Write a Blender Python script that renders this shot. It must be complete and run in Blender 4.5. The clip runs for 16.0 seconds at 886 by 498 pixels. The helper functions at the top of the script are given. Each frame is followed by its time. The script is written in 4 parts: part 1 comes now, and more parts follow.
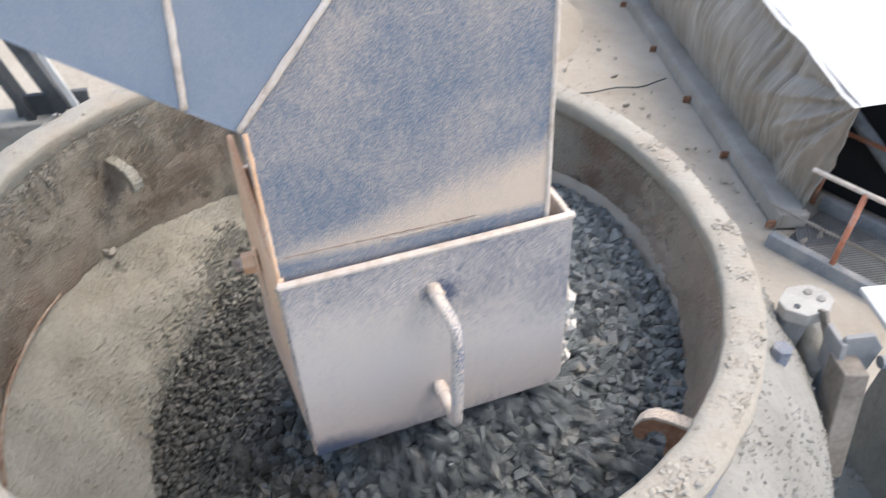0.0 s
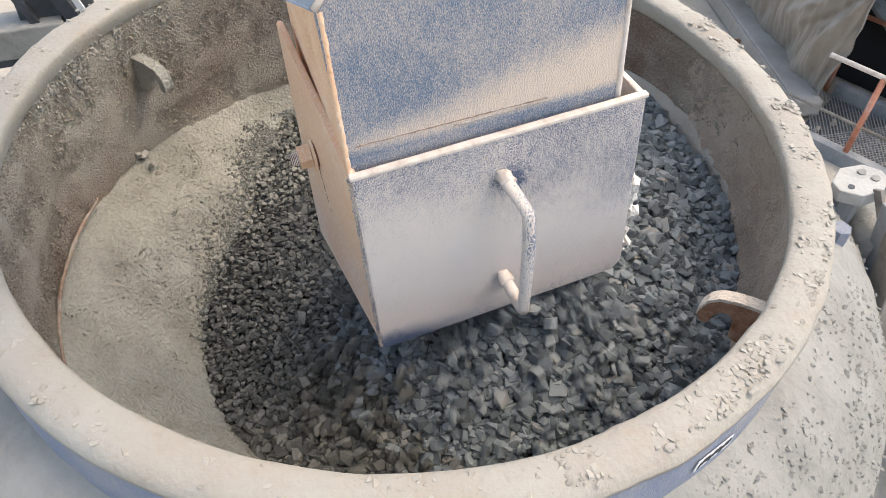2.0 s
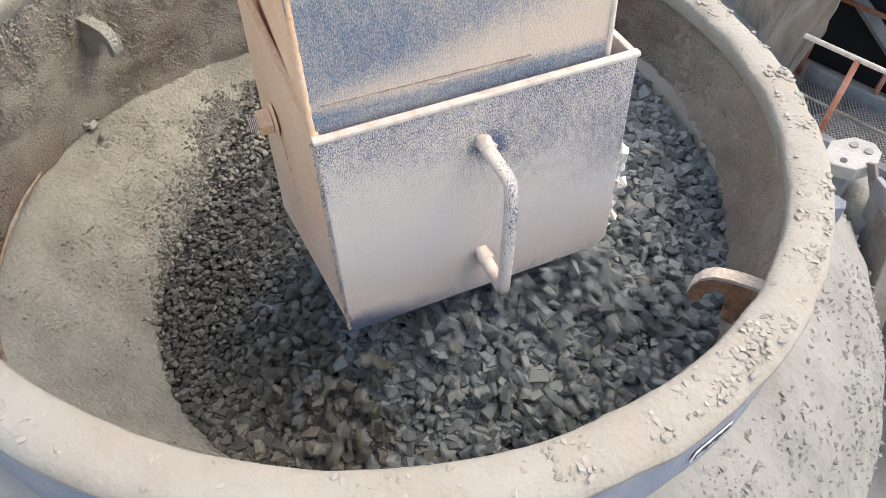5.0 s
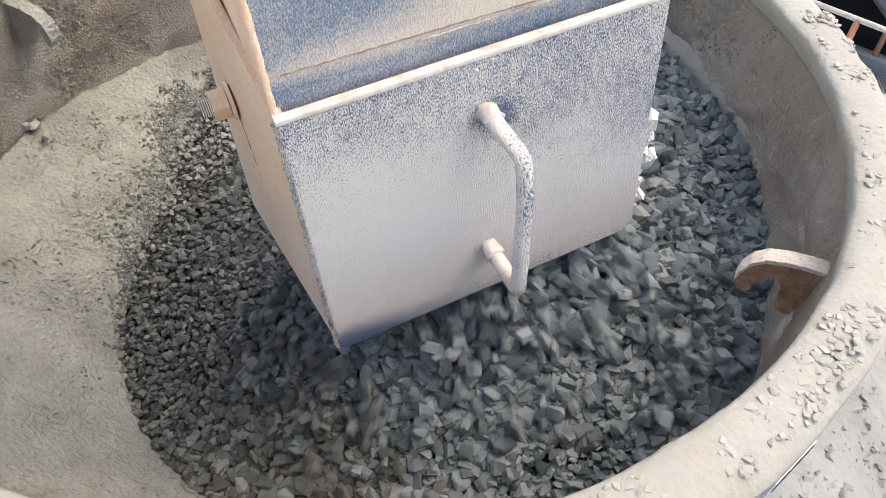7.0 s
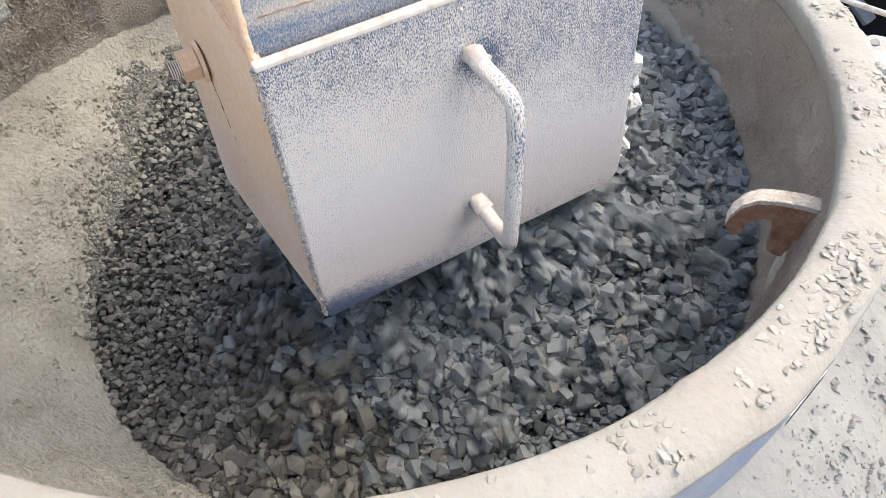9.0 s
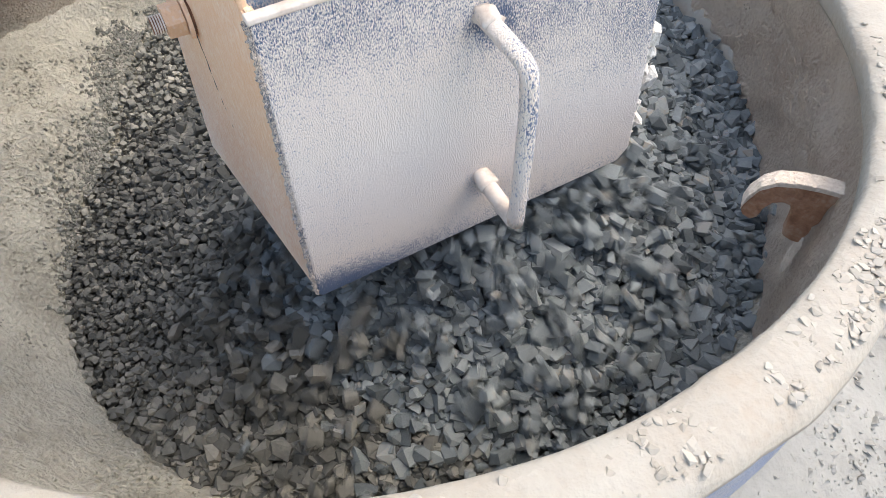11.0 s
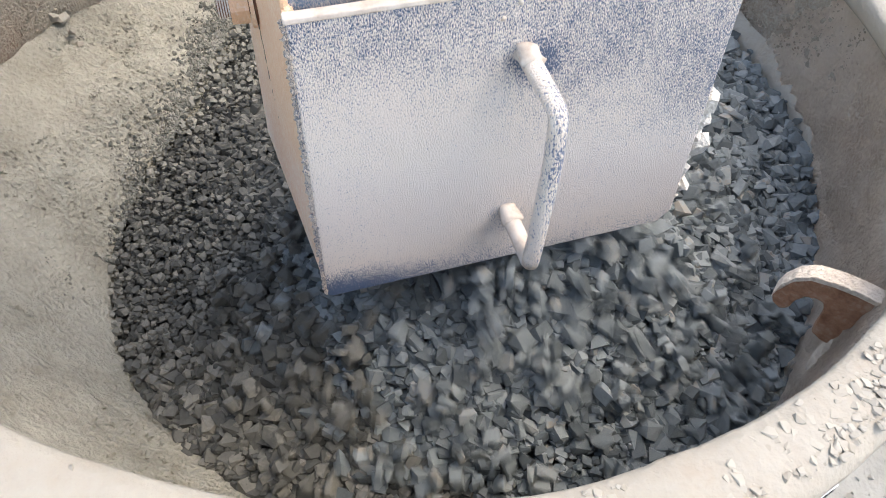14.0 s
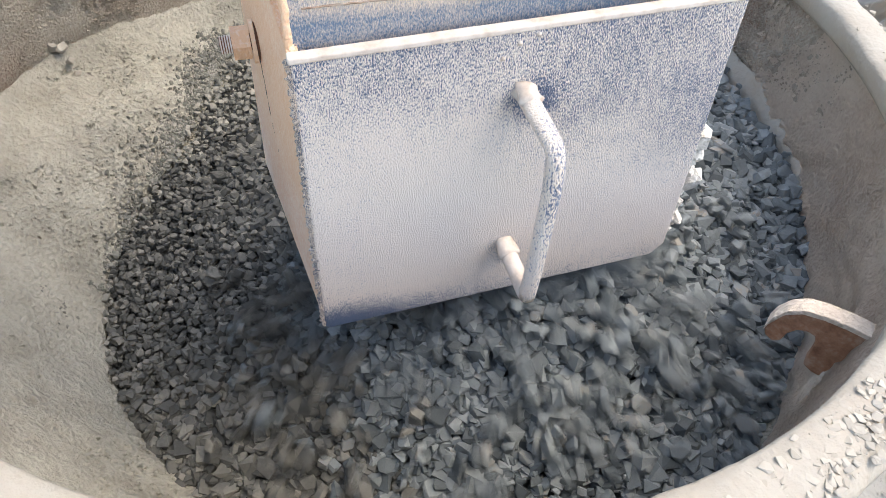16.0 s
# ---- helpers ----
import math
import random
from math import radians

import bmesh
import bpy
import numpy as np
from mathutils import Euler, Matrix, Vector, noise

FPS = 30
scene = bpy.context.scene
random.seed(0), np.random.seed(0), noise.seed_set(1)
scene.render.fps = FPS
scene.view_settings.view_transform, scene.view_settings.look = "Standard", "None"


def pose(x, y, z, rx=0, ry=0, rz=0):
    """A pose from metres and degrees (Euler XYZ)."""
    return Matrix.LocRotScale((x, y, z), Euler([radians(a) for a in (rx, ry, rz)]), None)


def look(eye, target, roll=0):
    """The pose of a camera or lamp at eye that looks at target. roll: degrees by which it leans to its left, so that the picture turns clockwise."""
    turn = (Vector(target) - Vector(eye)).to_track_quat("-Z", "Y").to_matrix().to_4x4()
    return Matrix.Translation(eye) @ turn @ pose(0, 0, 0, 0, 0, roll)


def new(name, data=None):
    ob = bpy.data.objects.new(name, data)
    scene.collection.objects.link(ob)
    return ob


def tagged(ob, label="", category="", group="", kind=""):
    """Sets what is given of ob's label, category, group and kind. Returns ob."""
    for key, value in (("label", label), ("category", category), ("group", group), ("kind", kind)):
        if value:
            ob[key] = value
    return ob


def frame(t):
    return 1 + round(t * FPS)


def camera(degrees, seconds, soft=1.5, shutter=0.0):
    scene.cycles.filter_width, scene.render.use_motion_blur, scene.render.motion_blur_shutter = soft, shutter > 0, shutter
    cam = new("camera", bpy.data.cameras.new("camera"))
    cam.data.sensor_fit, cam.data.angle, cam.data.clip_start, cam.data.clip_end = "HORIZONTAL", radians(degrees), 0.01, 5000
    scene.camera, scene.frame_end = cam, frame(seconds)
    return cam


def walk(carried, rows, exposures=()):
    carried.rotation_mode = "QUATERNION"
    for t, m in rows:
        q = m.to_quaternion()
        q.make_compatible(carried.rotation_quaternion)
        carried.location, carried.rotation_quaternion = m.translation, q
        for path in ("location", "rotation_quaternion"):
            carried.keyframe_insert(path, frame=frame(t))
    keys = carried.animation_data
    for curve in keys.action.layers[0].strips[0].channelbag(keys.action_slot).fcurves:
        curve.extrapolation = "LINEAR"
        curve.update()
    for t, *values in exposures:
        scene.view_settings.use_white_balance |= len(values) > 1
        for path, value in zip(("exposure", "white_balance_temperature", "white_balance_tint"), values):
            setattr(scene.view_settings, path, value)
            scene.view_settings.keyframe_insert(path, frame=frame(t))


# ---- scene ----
cam = camera(59.5, 16.0, soft=0.8, shutter=0.5)
# the chute hangs askew to the level hopper: BASE turns its frame into the level world
BASE = Matrix(((0.9968, 0.0017, -0.0794, 0.2101), (0.0017, 0.9991, 0.0417, -0.3437), (0.0794, -0.0417, 0.996, 0.1685), (0, 0, 0, 1)))
PATH = [
    (0, (-0.212, -0.742, 2.63), (0.238, 0.739, 1.363), -2.9),
    (0.5, (-0.232, -0.732, 2.613), (0.099, 0.697, 1.254), -3.9),
    (1, (-0.241, -0.729, 2.605), (0.093, 0.635, 1.181), -3.7),
    (1.5, (-0.28, -0.715, 2.603), (0.083, 0.622, 1.16), -3.9),
    (2, (-0.307, -0.705, 2.603), (0.094, 0.615, 1.155), -4.7),
    (2.5, (-0.317, -0.696, 2.597), (0.125, 0.606, 1.145), -4.4),
    (3, (-0.314, -0.7, 2.585), (0.147, 0.603, 1.139), -3.9),
    (3.5, (-0.309, -0.694, 2.577), (0.153, 0.612, 1.135), -3.4),
    (4, (-0.303, -0.687, 2.569), (0.157, 0.61, 1.118), -2.7),
    (4.5, (-0.302, -0.678, 2.554), (0.16, 0.601, 1.087), -2.3),
    (7, (-0.265, -0.538, 2.406), (0.209, 0.706, 0.913), -5.1),
    (7.5, (-0.264, -0.534, 2.392), (0.255, 0.696, 0.903), -3.2),
    (8, (-0.27, -0.533, 2.383), (0.259, 0.685, 0.887), -3.4),
    (8.5, (-0.286, -0.536, 2.37), (0.245, 0.673, 0.869), -4.5),
    (9, (-0.298, -0.535, 2.36), (0.254, 0.657, 0.851), -5.2),
    (11.5, (-0.298, -0.49, 2.317), (0.269, 0.638, 0.766), -1.8),
    (12, (-0.28, -0.491, 2.326), (0.266, 0.66, 0.785), -0.1),
    (12.5, (-0.232, -0.503, 2.316), (0.293, 0.66, 0.777), 1.4),
    (13, (-0.22, -0.516, 2.309), (0.254, 0.666, 0.767), 2.0),
    (13.5, (-0.225, -0.523, 2.318), (0.188, 0.705, 0.794), 1.7),
    (14, (-0.23, -0.516, 2.324), (0.151, 0.73, 0.806), 1.5),
    (14.5, (-0.233, -0.505, 2.329), (0.14, 0.753, 0.819), 1.1),
    (15, (-0.235, -0.503, 2.334), (0.152, 0.765, 0.837), 1.3),
    (15.5, (-0.238, -0.511, 2.339), (0.168, 0.769, 0.856), 1.9),
    (16, (-0.239, -0.512, 2.337), (0.182, 0.769, 0.86), 2.6),
]
walk(cam, [(t, BASE @ look(eye, target, roll)) for t, eye, target, roll in PATH], exposures=[(0.0, 1.58, 6850, 8), (0.9, 1.62, 7150, 8), (4.5, 1.64, 7200, 8), (7.0, 1.80, 6950, 7), (12.0, 1.90, 6930, 7), (16.0, 1.92, 6950, 7)])

# ---- light: a hazy sun to the side of the chute, and the open sky ----
SUN_AZ, SUN_EL = -8.0, 68.0
world = bpy.data.worlds.new("sky")
scene.world = world
world.use_nodes = True
wn = world.node_tree.nodes
sky = wn.new("ShaderNodeTexSky")
sky.sky_type, sky.sun_disc = "NISHITA", False
sky.sun_elevation, sky.sun_rotation = radians(SUN_EL), radians(90 - SUN_AZ)
sky.dust_density = 3.0
world.node_tree.links.new(sky.outputs[0], wn["Background"].inputs[0])
wn["Background"].inputs[1].default_value = 0.15
sun = new("sun", bpy.data.lights.new("sun", "SUN"))
sun.data.energy, sun.data.angle, sun.data.color = 0.34, radians(48), (1.0, 0.93, 0.82)
sdir = Vector((math.cos(radians(SUN_AZ)) * math.cos(radians(SUN_EL)), math.sin(radians(SUN_AZ)) * math.cos(radians(SUN_EL)), math.sin(radians(SUN_EL))))
sun.matrix_world = look(sdir * 20, (0, 0, 2))

# ---- materials ----


def material(name, stops, scale=6.0, detail=8.0, rough=0.9, bump=0.3, bump_scale=60.0, depth=0.004, metal=0.0, stretch=(1, 1, 1), spread=0.0, fine=0.12, random_by=""):
    """A worn surface: a colour ramp over broad noise, broken up by fine grain, with a two-scale bump. stops: (place, colour)."""
    m = bpy.data.materials.new(name)
    m.use_nodes = True
    n, link = m.node_tree.nodes, m.node_tree.links.new
    b = n["Principled BSDF"]
    b.inputs["Metallic"].default_value = metal
    co = n.new("ShaderNodeTexCoord")
    mp = n.new("ShaderNodeMapping")
    mp.inputs["Scale"].default_value = stretch
    link(co.outputs["Object"], mp.inputs[0])
    broad = n.new("ShaderNodeTexNoise")
    broad.inputs["Scale"].default_value, broad.inputs["Detail"].default_value, broad.inputs["Roughness"].default_value = scale, detail, 0.62
    link(mp.outputs[0], broad.inputs["Vector"])
    grain = n.new("ShaderNodeTexNoise")
    grain.inputs["Scale"].default_value, grain.inputs["Detail"].default_value = bump_scale, 6.0
    link(mp.outputs[0], grain.inputs["Vector"])
    mix = n.new("ShaderNodeMath")
    mix.operation = "MULTIPLY_ADD"
    link(grain.outputs["Fac"], mix.inputs[0])
    mix.inputs[1].default_value = fine * 2
    link(broad.outputs["Fac"], mix.inputs[2])
    shift = n.new("ShaderNodeMath")
    shift.operation = "SUBTRACT"
    link(mix.outputs[0], shift.inputs[0])
    shift.inputs[1].default_value = fine
    ramp = n.new("ShaderNodeValToRGB")
    while len(ramp.color_ramp.elements) < len(stops):
        ramp.color_ramp.elements.new(0.5)
    for e, (p, c) in zip(ramp.color_ramp.elements, stops):
        e.position, e.color = p, (*c, 1)
    fac = shift.outputs[0]
    if spread:
        which = n.new("ShaderNodeObjectInfo") if random_by == "object" else n.new("ShaderNodeNewGeometry")
        rnd = which.outputs["Random"] if random_by == "object" else which.outputs["Random Per Island"]
        add = n.new("ShaderNodeMath")
        add.operation = "MULTIPLY_ADD"
        link(rnd, add.inputs[0])
        add.inputs[1].default_value = spread
        link(fac, add.inputs[2])
        fac = add.outputs[0]
        sub = n.new("ShaderNodeMath")
        sub.operation = "SUBTRACT"
        link(fac, sub.inputs[0])
        sub.inputs[1].default_value = spread / 2
        fac = sub.outputs[0]
    link(fac, ramp.inputs[0])
    link(ramp.outputs[0], b.inputs["Base Color"])
    rr = n.new("ShaderNodeMapRange")
    link(grain.outputs["Fac"], rr.inputs[0])
    rr.inputs["To Min"].default_value, rr.inputs["To Max"].default_value = max(0.05, rough - 0.12), min(1.0, rough + 0.12)
    link(rr.outputs[0], b.inputs["Roughness"])
    hsum = n.new("ShaderNodeMath")
    hsum.operation = "MULTIPLY_ADD"
    link(broad.outputs["Fac"], hsum.inputs[0])
    hsum.inputs[1].default_value = 1.2
    link(grain.outputs["Fac"], hsum.inputs[2])
    bp = n.new("ShaderNodeBump")
    bp.inputs["Strength"].default_value, bp.inputs["Distance"].default_value = bump, depth
    link(hsum.outputs[0], bp.inputs["Height"])
    link(bp.outputs[0], b.inputs["Normal"])
    return m


def dusted_paint(name, paint, dust, z_low, z_high, cover, scale=22.0, corner=0.0, lo=0.18, hi=0.95, grit=1.0, slant=0.0, edge_depth=0.032, edge_fade=None, thin_spots=(), side=0.0, patch=0.8, thick=0.42, bare=1.0, speckle=1050.0, low=0.22):
    """Painted plate under settled dust: streaked speckle of paint through a dust coat that is thickest in a band of its own between two heights."""
    m = bpy.data.materials.new(name)
    m.use_nodes = True
    n, link = m.node_tree.nodes, m.node_tree.links.new
    b = n["Principled BSDF"]
    co = n.new("ShaderNodeTexCoord")
    mp = n.new("ShaderNodeMapping")
    mp.inputs["Scale"].default_value = (1, 1, 0.46)
    link(co.outputs["Object"], mp.inputs[0])
    speck = n.new("ShaderNodeTexNoise")
    speck.inputs["Scale"].default_value, speck.inputs["Detail"].default_value, speck.inputs["Roughness"].default_value = speckle, 2.5, 0.6
    link(mp.outputs[0], speck.inputs["Vector"])
    blot = n.new("ShaderNodeTexNoise")
    blot.inputs["Scale"].default_value, blot.inputs["Detail"].default_value, blot.inputs["Roughness"].default_value = 130.0, 6.0, 0.75
    link(mp.outputs[0], blot.inputs["Vector"])
    cloud = n.new("ShaderNodeTexNoise")
    cloud.inputs["Scale"].default_value, cloud.inputs["Detail"].default_value = scale / 3, 5.0
    link(co.outputs["Object"], cloud.inputs["Vector"])
    sep = n.new("ShaderNodeSeparateXYZ")
    link(co.outputs["Object"], sep.inputs[0])
    band = n.new("ShaderNodeMapRange")
    lean = n.new("ShaderNodeMath")
    lean.operation = "MULTIPLY_ADD"
    link(sep.outputs["X"], lean.inputs[0])
    lean.inputs[1].default_value = -slant
    link(sep.outputs["Z"], lean.inputs[2])
    link(lean.outputs[0], band.inputs[0])
    band.inputs["From Min"].default_value, band.inputs["From Max"].default_value = z_high, z_low
    band.inputs["To Min"].default_value, band.inputs["To Max"].default_value = 0.0, 1.0
    band.interpolation_type = "SMOOTHSTEP"

    def math_node(op, a, c, d=None):
        k = n.new("ShaderNodeMath")
        k.operation = op
        for i, v in enumerate((a, c, d)):
            if v is None:
                continue
            if isinstance(v, (int, float)):
                k.inputs[i].default_value = v
            else:
                link(v, k.inputs[i])
        return k.outputs[0]
    total = math_node("MULTIPLY_ADD", band.outputs[0], thick, cover)
    total = math_node("ADD", total, math_node("MULTIPLY_ADD", cloud.outputs["Fac"], patch, -0.5 * patch))
    total = math_node("ADD", total, math_node("MULTIPLY_ADD", speck.outputs["Fac"], 2.3 * grit, -1.15 * grit))
    total = math_node("ADD", total, math_node("MULTIPLY_ADD", blot.outputs["Fac"], 0.9 * grit, -0.45 * grit))
    if corner:
        edge = n.new("ShaderNodeMapRange")
        link(sep.outputs["Z"], edge.inputs[0])
        edge.inputs["From Min"].default_value, edge.inputs["From Max"].default_value = corner, corner + edge_depth
        edge.inputs["To Min"].default_value, edge.inputs["To Max"].default_value = -bare, 0.0
        strength = edge.outputs[0]
        if edge_fade:
            fade = n.new("ShaderNodeMapRange")
            link(sep.outputs["X"], fade.inputs[0])
            fade.inputs["From Min"].default_value, fade.inputs["From Max"].default_value = edge_fade
            fade.inputs["To Min"].default_value, fade.inputs["To Max"].default_value = 1.0, low
            strength = math_node("MULTIPLY", strength, fade.outputs[0])
        total = math_node("ADD", total, strength)
    if side:
        total = math_node("MULTIPLY_ADD", sep.outputs["X"], side, total)
    # Lower the dust cover in round spots, so more paint colour shows.
    for spot in thin_spots:
        gap = n.new("ShaderNodeVectorMath")
        gap.operation = "DISTANCE"
        link(co.outputs["Object"], gap.inputs[0])
        gap.inputs[1].default_value = spot
        worn = n.new("ShaderNodeMapRange")
        worn.interpolation_type = "SMOOTHSTEP"
        link(gap.outputs["Value"], worn.inputs[0])
        worn.inputs["From Min"].default_value, worn.inputs["From Max"].default_value = 0.008, 0.034
        worn.inputs["To Min"].default_value, worn.inputs["To Max"].default_value = -0.5, 0.0
        total = math_node("ADD", total, worn.outputs[0])
    ramp = n.new("ShaderNodeValToRGB")
    r = ramp.color_ramp
    r.elements[0].position, r.elements[0].color = lo, (*paint, 1)
    r.elements[1].position, r.elements[1].color = hi, (*dust, 1)
    e = r.elements.new((lo + hi) / 2)
    e.color = (*[p * 0.42 + d * 0.58 for p, d in zip(paint, dust)], 1)
    link(total, ramp.inputs[0])
    link(ramp.outputs[0], b.inputs["Base Color"])
    rough = n.new("ShaderNodeMapRange")
    link(total, rough.inputs[0])
    rough.inputs["To Min"].default_value, rough.inputs["To Max"].default_value = 0.5, 0.92
    link(rough.outputs[0], b.inputs["Roughness"])
    bp = n.new("ShaderNodeBump")
    bp.inputs["Strength"].default_value, bp.inputs["Distance"].default_value = 0.8, 0.0018
    link(total, bp.inputs["Height"])
    link(bp.outputs[0], b.inputs["Normal"])
    return m


# Dust colour raised to stand in for light bounced onto the wall.
m_coat = material("dust paled to stand in for wall light", [(0.28, (0.46, 0.365, 0.285)), (0.5, (0.62, 0.525, 0.425)), (0.75, (0.70, 0.61, 0.515))], 5, bump=0.8, bump_scale=200, depth=0.006, fine=0.22)
CREAM = [(0.25, (0.285, 0.231, 0.178)), (0.42, (0.318, 0.284, 0.235)), (0.6, (0.335, 0.311, 0.266)), (0.75, (0.357, 0.335, 0.29))]
m_rim = material("cream rock dust", CREAM, 9, bump=0.40, bump_scale=130, depth=0.006)
m_debris = material("dusty stone chips", [(0.2, (0.27, 0.243, 0.20)), (0.6, (0.36, 0.33, 0.28))], 25, bump=0.3, spread=0.5)
m_wall = material("caked hopper wall", [(0.28, (0.215, 0.138, 0.094)), (0.42, (0.315, 0.258, 0.203)), (0.58, (0.41, 0.365, 0.294)), (0.8, (0.48, 0.438, 0.356))], 3.2, bump=1.0, bump_scale=270, depth=0.010, fine=0.28)
m_cone = material("grey dust on liner", [(0.3, (0.225, 0.211, 0.172)), (0.5, (0.305, 0.288, 0.239)), (0.7, (0.38, 0.362, 0.304))], 8, bump=1.0, bump_scale=150, depth=0.008, fine=0.2)
m_rust = material("rusty steel", [(0.3, (0.11, 0.05, 0.03)), (0.5, (0.24, 0.11, 0.06)), (0.72, (0.34, 0.24, 0.17))], 30, bump=0.5, bump_scale=160, depth=0.002, rough=0.85)
m_lug = material("rust under pale dust", [(0.3, (0.20, 0.090, 0.045)), (0.5, (0.33, 0.165, 0.092)), (0.72, (0.43, 0.29, 0.205))], 55, bump=0.9, bump_scale=260, depth=0.002, rough=0.85)
# Dust whose peach tint also holds the warm light bounced off the hopper.
m_peach = material("dust on steel tinted by warm bounce", [(0.26, (0.68, 0.39, 0.225)), (0.42, (0.82, 0.51, 0.31)), (0.6, (0.85, 0.57, 0.375)), (0.74, (0.83, 0.66, 0.50))], 14, bump=0.9, bump_scale=190, depth=0.004, fine=0.3)
m_side = dusted_paint("side plate dust tinted by warm bounce", (0.76, 0.46, 0.275), (0.86, 0.74, 0.62), -0.38, -0.18, 0.08, thick=0.45, lo=0.0, hi=1.0, grit=0.6, patch=1.0, speckle=260.0)
m_pale = material("pale dusty steel", [(0.3, (0.44, 0.35, 0.28)), (0.5, (0.62, 0.53, 0.45)), (0.72, (0.70, 0.63, 0.56))], 40, bump=0.4, bump_scale=200, depth=0.0015, rough=0.75)
m_box = dusted_paint("dusty blue box plate", (0.085, 0.125, 0.215), (0.82, 0.725, 0.645), -0.20, -0.05, 0.52, corner=-0.346, lo=0.16, hi=0.94, grit=1.65, slant=-0.26, edge_depth=0.046, bare=2.0, edge_fade=(-0.19, -0.04), low=0.34, thin_spots=((0.008, 0, -0.080), (-0.006, 0, -0.272)), patch=1.15, thick=0.76, speckle=820.0)
m_chute = dusted_paint("dusty blue chute plate", (0.115, 0.175, 0.255), (0.70, 0.57, 0.455), 0.025, 0.10, 0.30, thick=0.74, lo=0.05, hi=0.95, grit=0.75, speckle=800.0, slant=0.24, corner=0.010, edge_depth=0.014, bare=0.75)
m_edge = dusted_paint("flaked paint on the corner weld", (0.10, 0.12, 0.165), (0.66, 0.54, 0.43), -3, -2, 0.62, lo=0.25, hi=0.75, grit=1.2, patch=1.6)
m_slant = dusted_paint("smooth blue chute paint", (0.125, 0.195, 0.285), (0.46, 0.44, 0.43), -3, -2, 0.34, lo=0.0, hi=1.25, grit=0.22, patch=0.55)
m_bar = dusted_paint("dusty blue handle bar", (0.15, 0.18, 0.26), (0.80, 0.69, 0.59), -3, -2, 0.88, lo=0.25, hi=0.72, side=-26.0, patch=1.7, grit=1.25, speckle=540.0)
m_seam = material("dust-filmed rust seam", [(0.3, (0.17, 0.10, 0.07)), (0.5, (0.28, 0.20, 0.145)), (0.68, (0.36, 0.315, 0.26))], 30, bump=0.5, bump_scale=160, depth=0.002)
m_weld = material("weld bead", [(0.3, (0.20, 0.13, 0.09)), (0.5, (0.40, 0.33, 0.27)), (0.7, (0.55, 0.50, 0.44))], 60, bump=0.6, bump_scale=240, depth=0.002)
m_crust = material("white dust crust", [(0.3, (0.55, 0.49, 0.42)), (0.6, (0.70, 0.65, 0.58))], 60, bump=0.8, bump_scale=240, depth=0.004)
m_band = dusted_paint("blue painted band", (0.155, 0.205, 0.31), (0.37, 0.35, 0.325), -3, -2, 0.46, patch=1.3)
m_outer = material("thick pale dust", [(0.28, (0.19, 0.181, 0.160)), (0.5, (0.25, 0.24, 0.215)), (0.75, (0.30, 0.289, 0.262))], 7, bump=0.6, bump_scale=55, depth=0.008)
STONE = [(0.1, (0.054, 0.064, 0.068)), (0.35, (0.097, 0.112, 0.117)), (0.62, (0.144, 0.163, 0.168)), (0.88, (0.208, 0.228, 0.231)), (1.0, (0.23, 0.21, 0.18))]
m_gravel = material("crushed dark stone", STONE, 35, bump=0.35, bump_scale=260, depth=0.002, rough=0.8, spread=0.85, fine=0.18)
m_stone = material("loose crushed stone", STONE, 35, bump=0.35, bump_scale=260, depth=0.002, rough=0.8, spread=0.85, fine=0.18, random_by="object")
# Brown dusty stone, darkened to stand in for shade beside the chute.
DUSTY_SHADED = [(0.1, (0.042, 0.043, 0.039)), (0.4, (0.074, 0.074, 0.067)), (0.7, (0.116, 0.114, 0.102)), (0.95, (0.19, 0.181, 0.156))]
m_dusty_shaded = material("dusty crushed stone darkened for shade", DUSTY_SHADED, 35, bump=0.35, bump_scale=260, depth=0.002, rough=0.9, spread=0.8, fine=0.18)
m_film_shaded = material("loose dusty stone darkened for shade", DUSTY_SHADED, 35, bump=0.35, bump_scale=260, depth=0.002, rough=0.9, spread=0.8, fine=0.18, random_by="object")
m_silt = material("stone half buried in dust", [(0.1, (0.105, 0.106, 0.092)), (0.4, (0.165, 0.162, 0.141)), (0.7, (0.225, 0.218, 0.188)), (0.95, (0.30, 0.286, 0.246))], 35, bump=0.35, bump_scale=260, depth=0.002, rough=0.9, spread=0.7, fine=0.18)
m_gap_filler = material("dark gap filler", [(0.3, (0.05, 0.051, 0.047)), (0.6, (0.095, 0.096, 0.09)), (0.8, (0.18, 0.172, 0.15))], 60, bump=0.8, bump_scale=160, depth=0.006, fine=0.3)
m_ground = material("dusty quarry floor", [(0.2, (0.26, 0.224, 0.176)), (0.48, (0.35, 0.309, 0.251)), (0.8, (0.42, 0.38, 0.318))], 1.4, bump=0.5, bump_scale=14, depth=0.03)
m_tarp = material("dusty tarpaulin", [(0.3, (0.225, 0.198, 0.168)), (0.5, (0.30, 0.269, 0.232)), (0.7, (0.385, 0.348, 0.305))], 2.2, bump=0.25, bump_scale=25, depth=0.01, rough=0.6, stretch=(1, 1, 0.3))
m_orange = material("orange railing paint", [(0.3, (0.26, 0.10, 0.06)), (0.5, (0.50, 0.20, 0.12)), (0.72, (0.50, 0.34, 0.27))], 9, bump=0.3, bump_scale=80, depth=0.002, rough=0.7)
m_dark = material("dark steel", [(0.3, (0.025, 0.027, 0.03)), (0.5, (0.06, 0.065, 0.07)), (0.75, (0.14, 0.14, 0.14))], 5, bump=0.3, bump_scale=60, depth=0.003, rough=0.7)
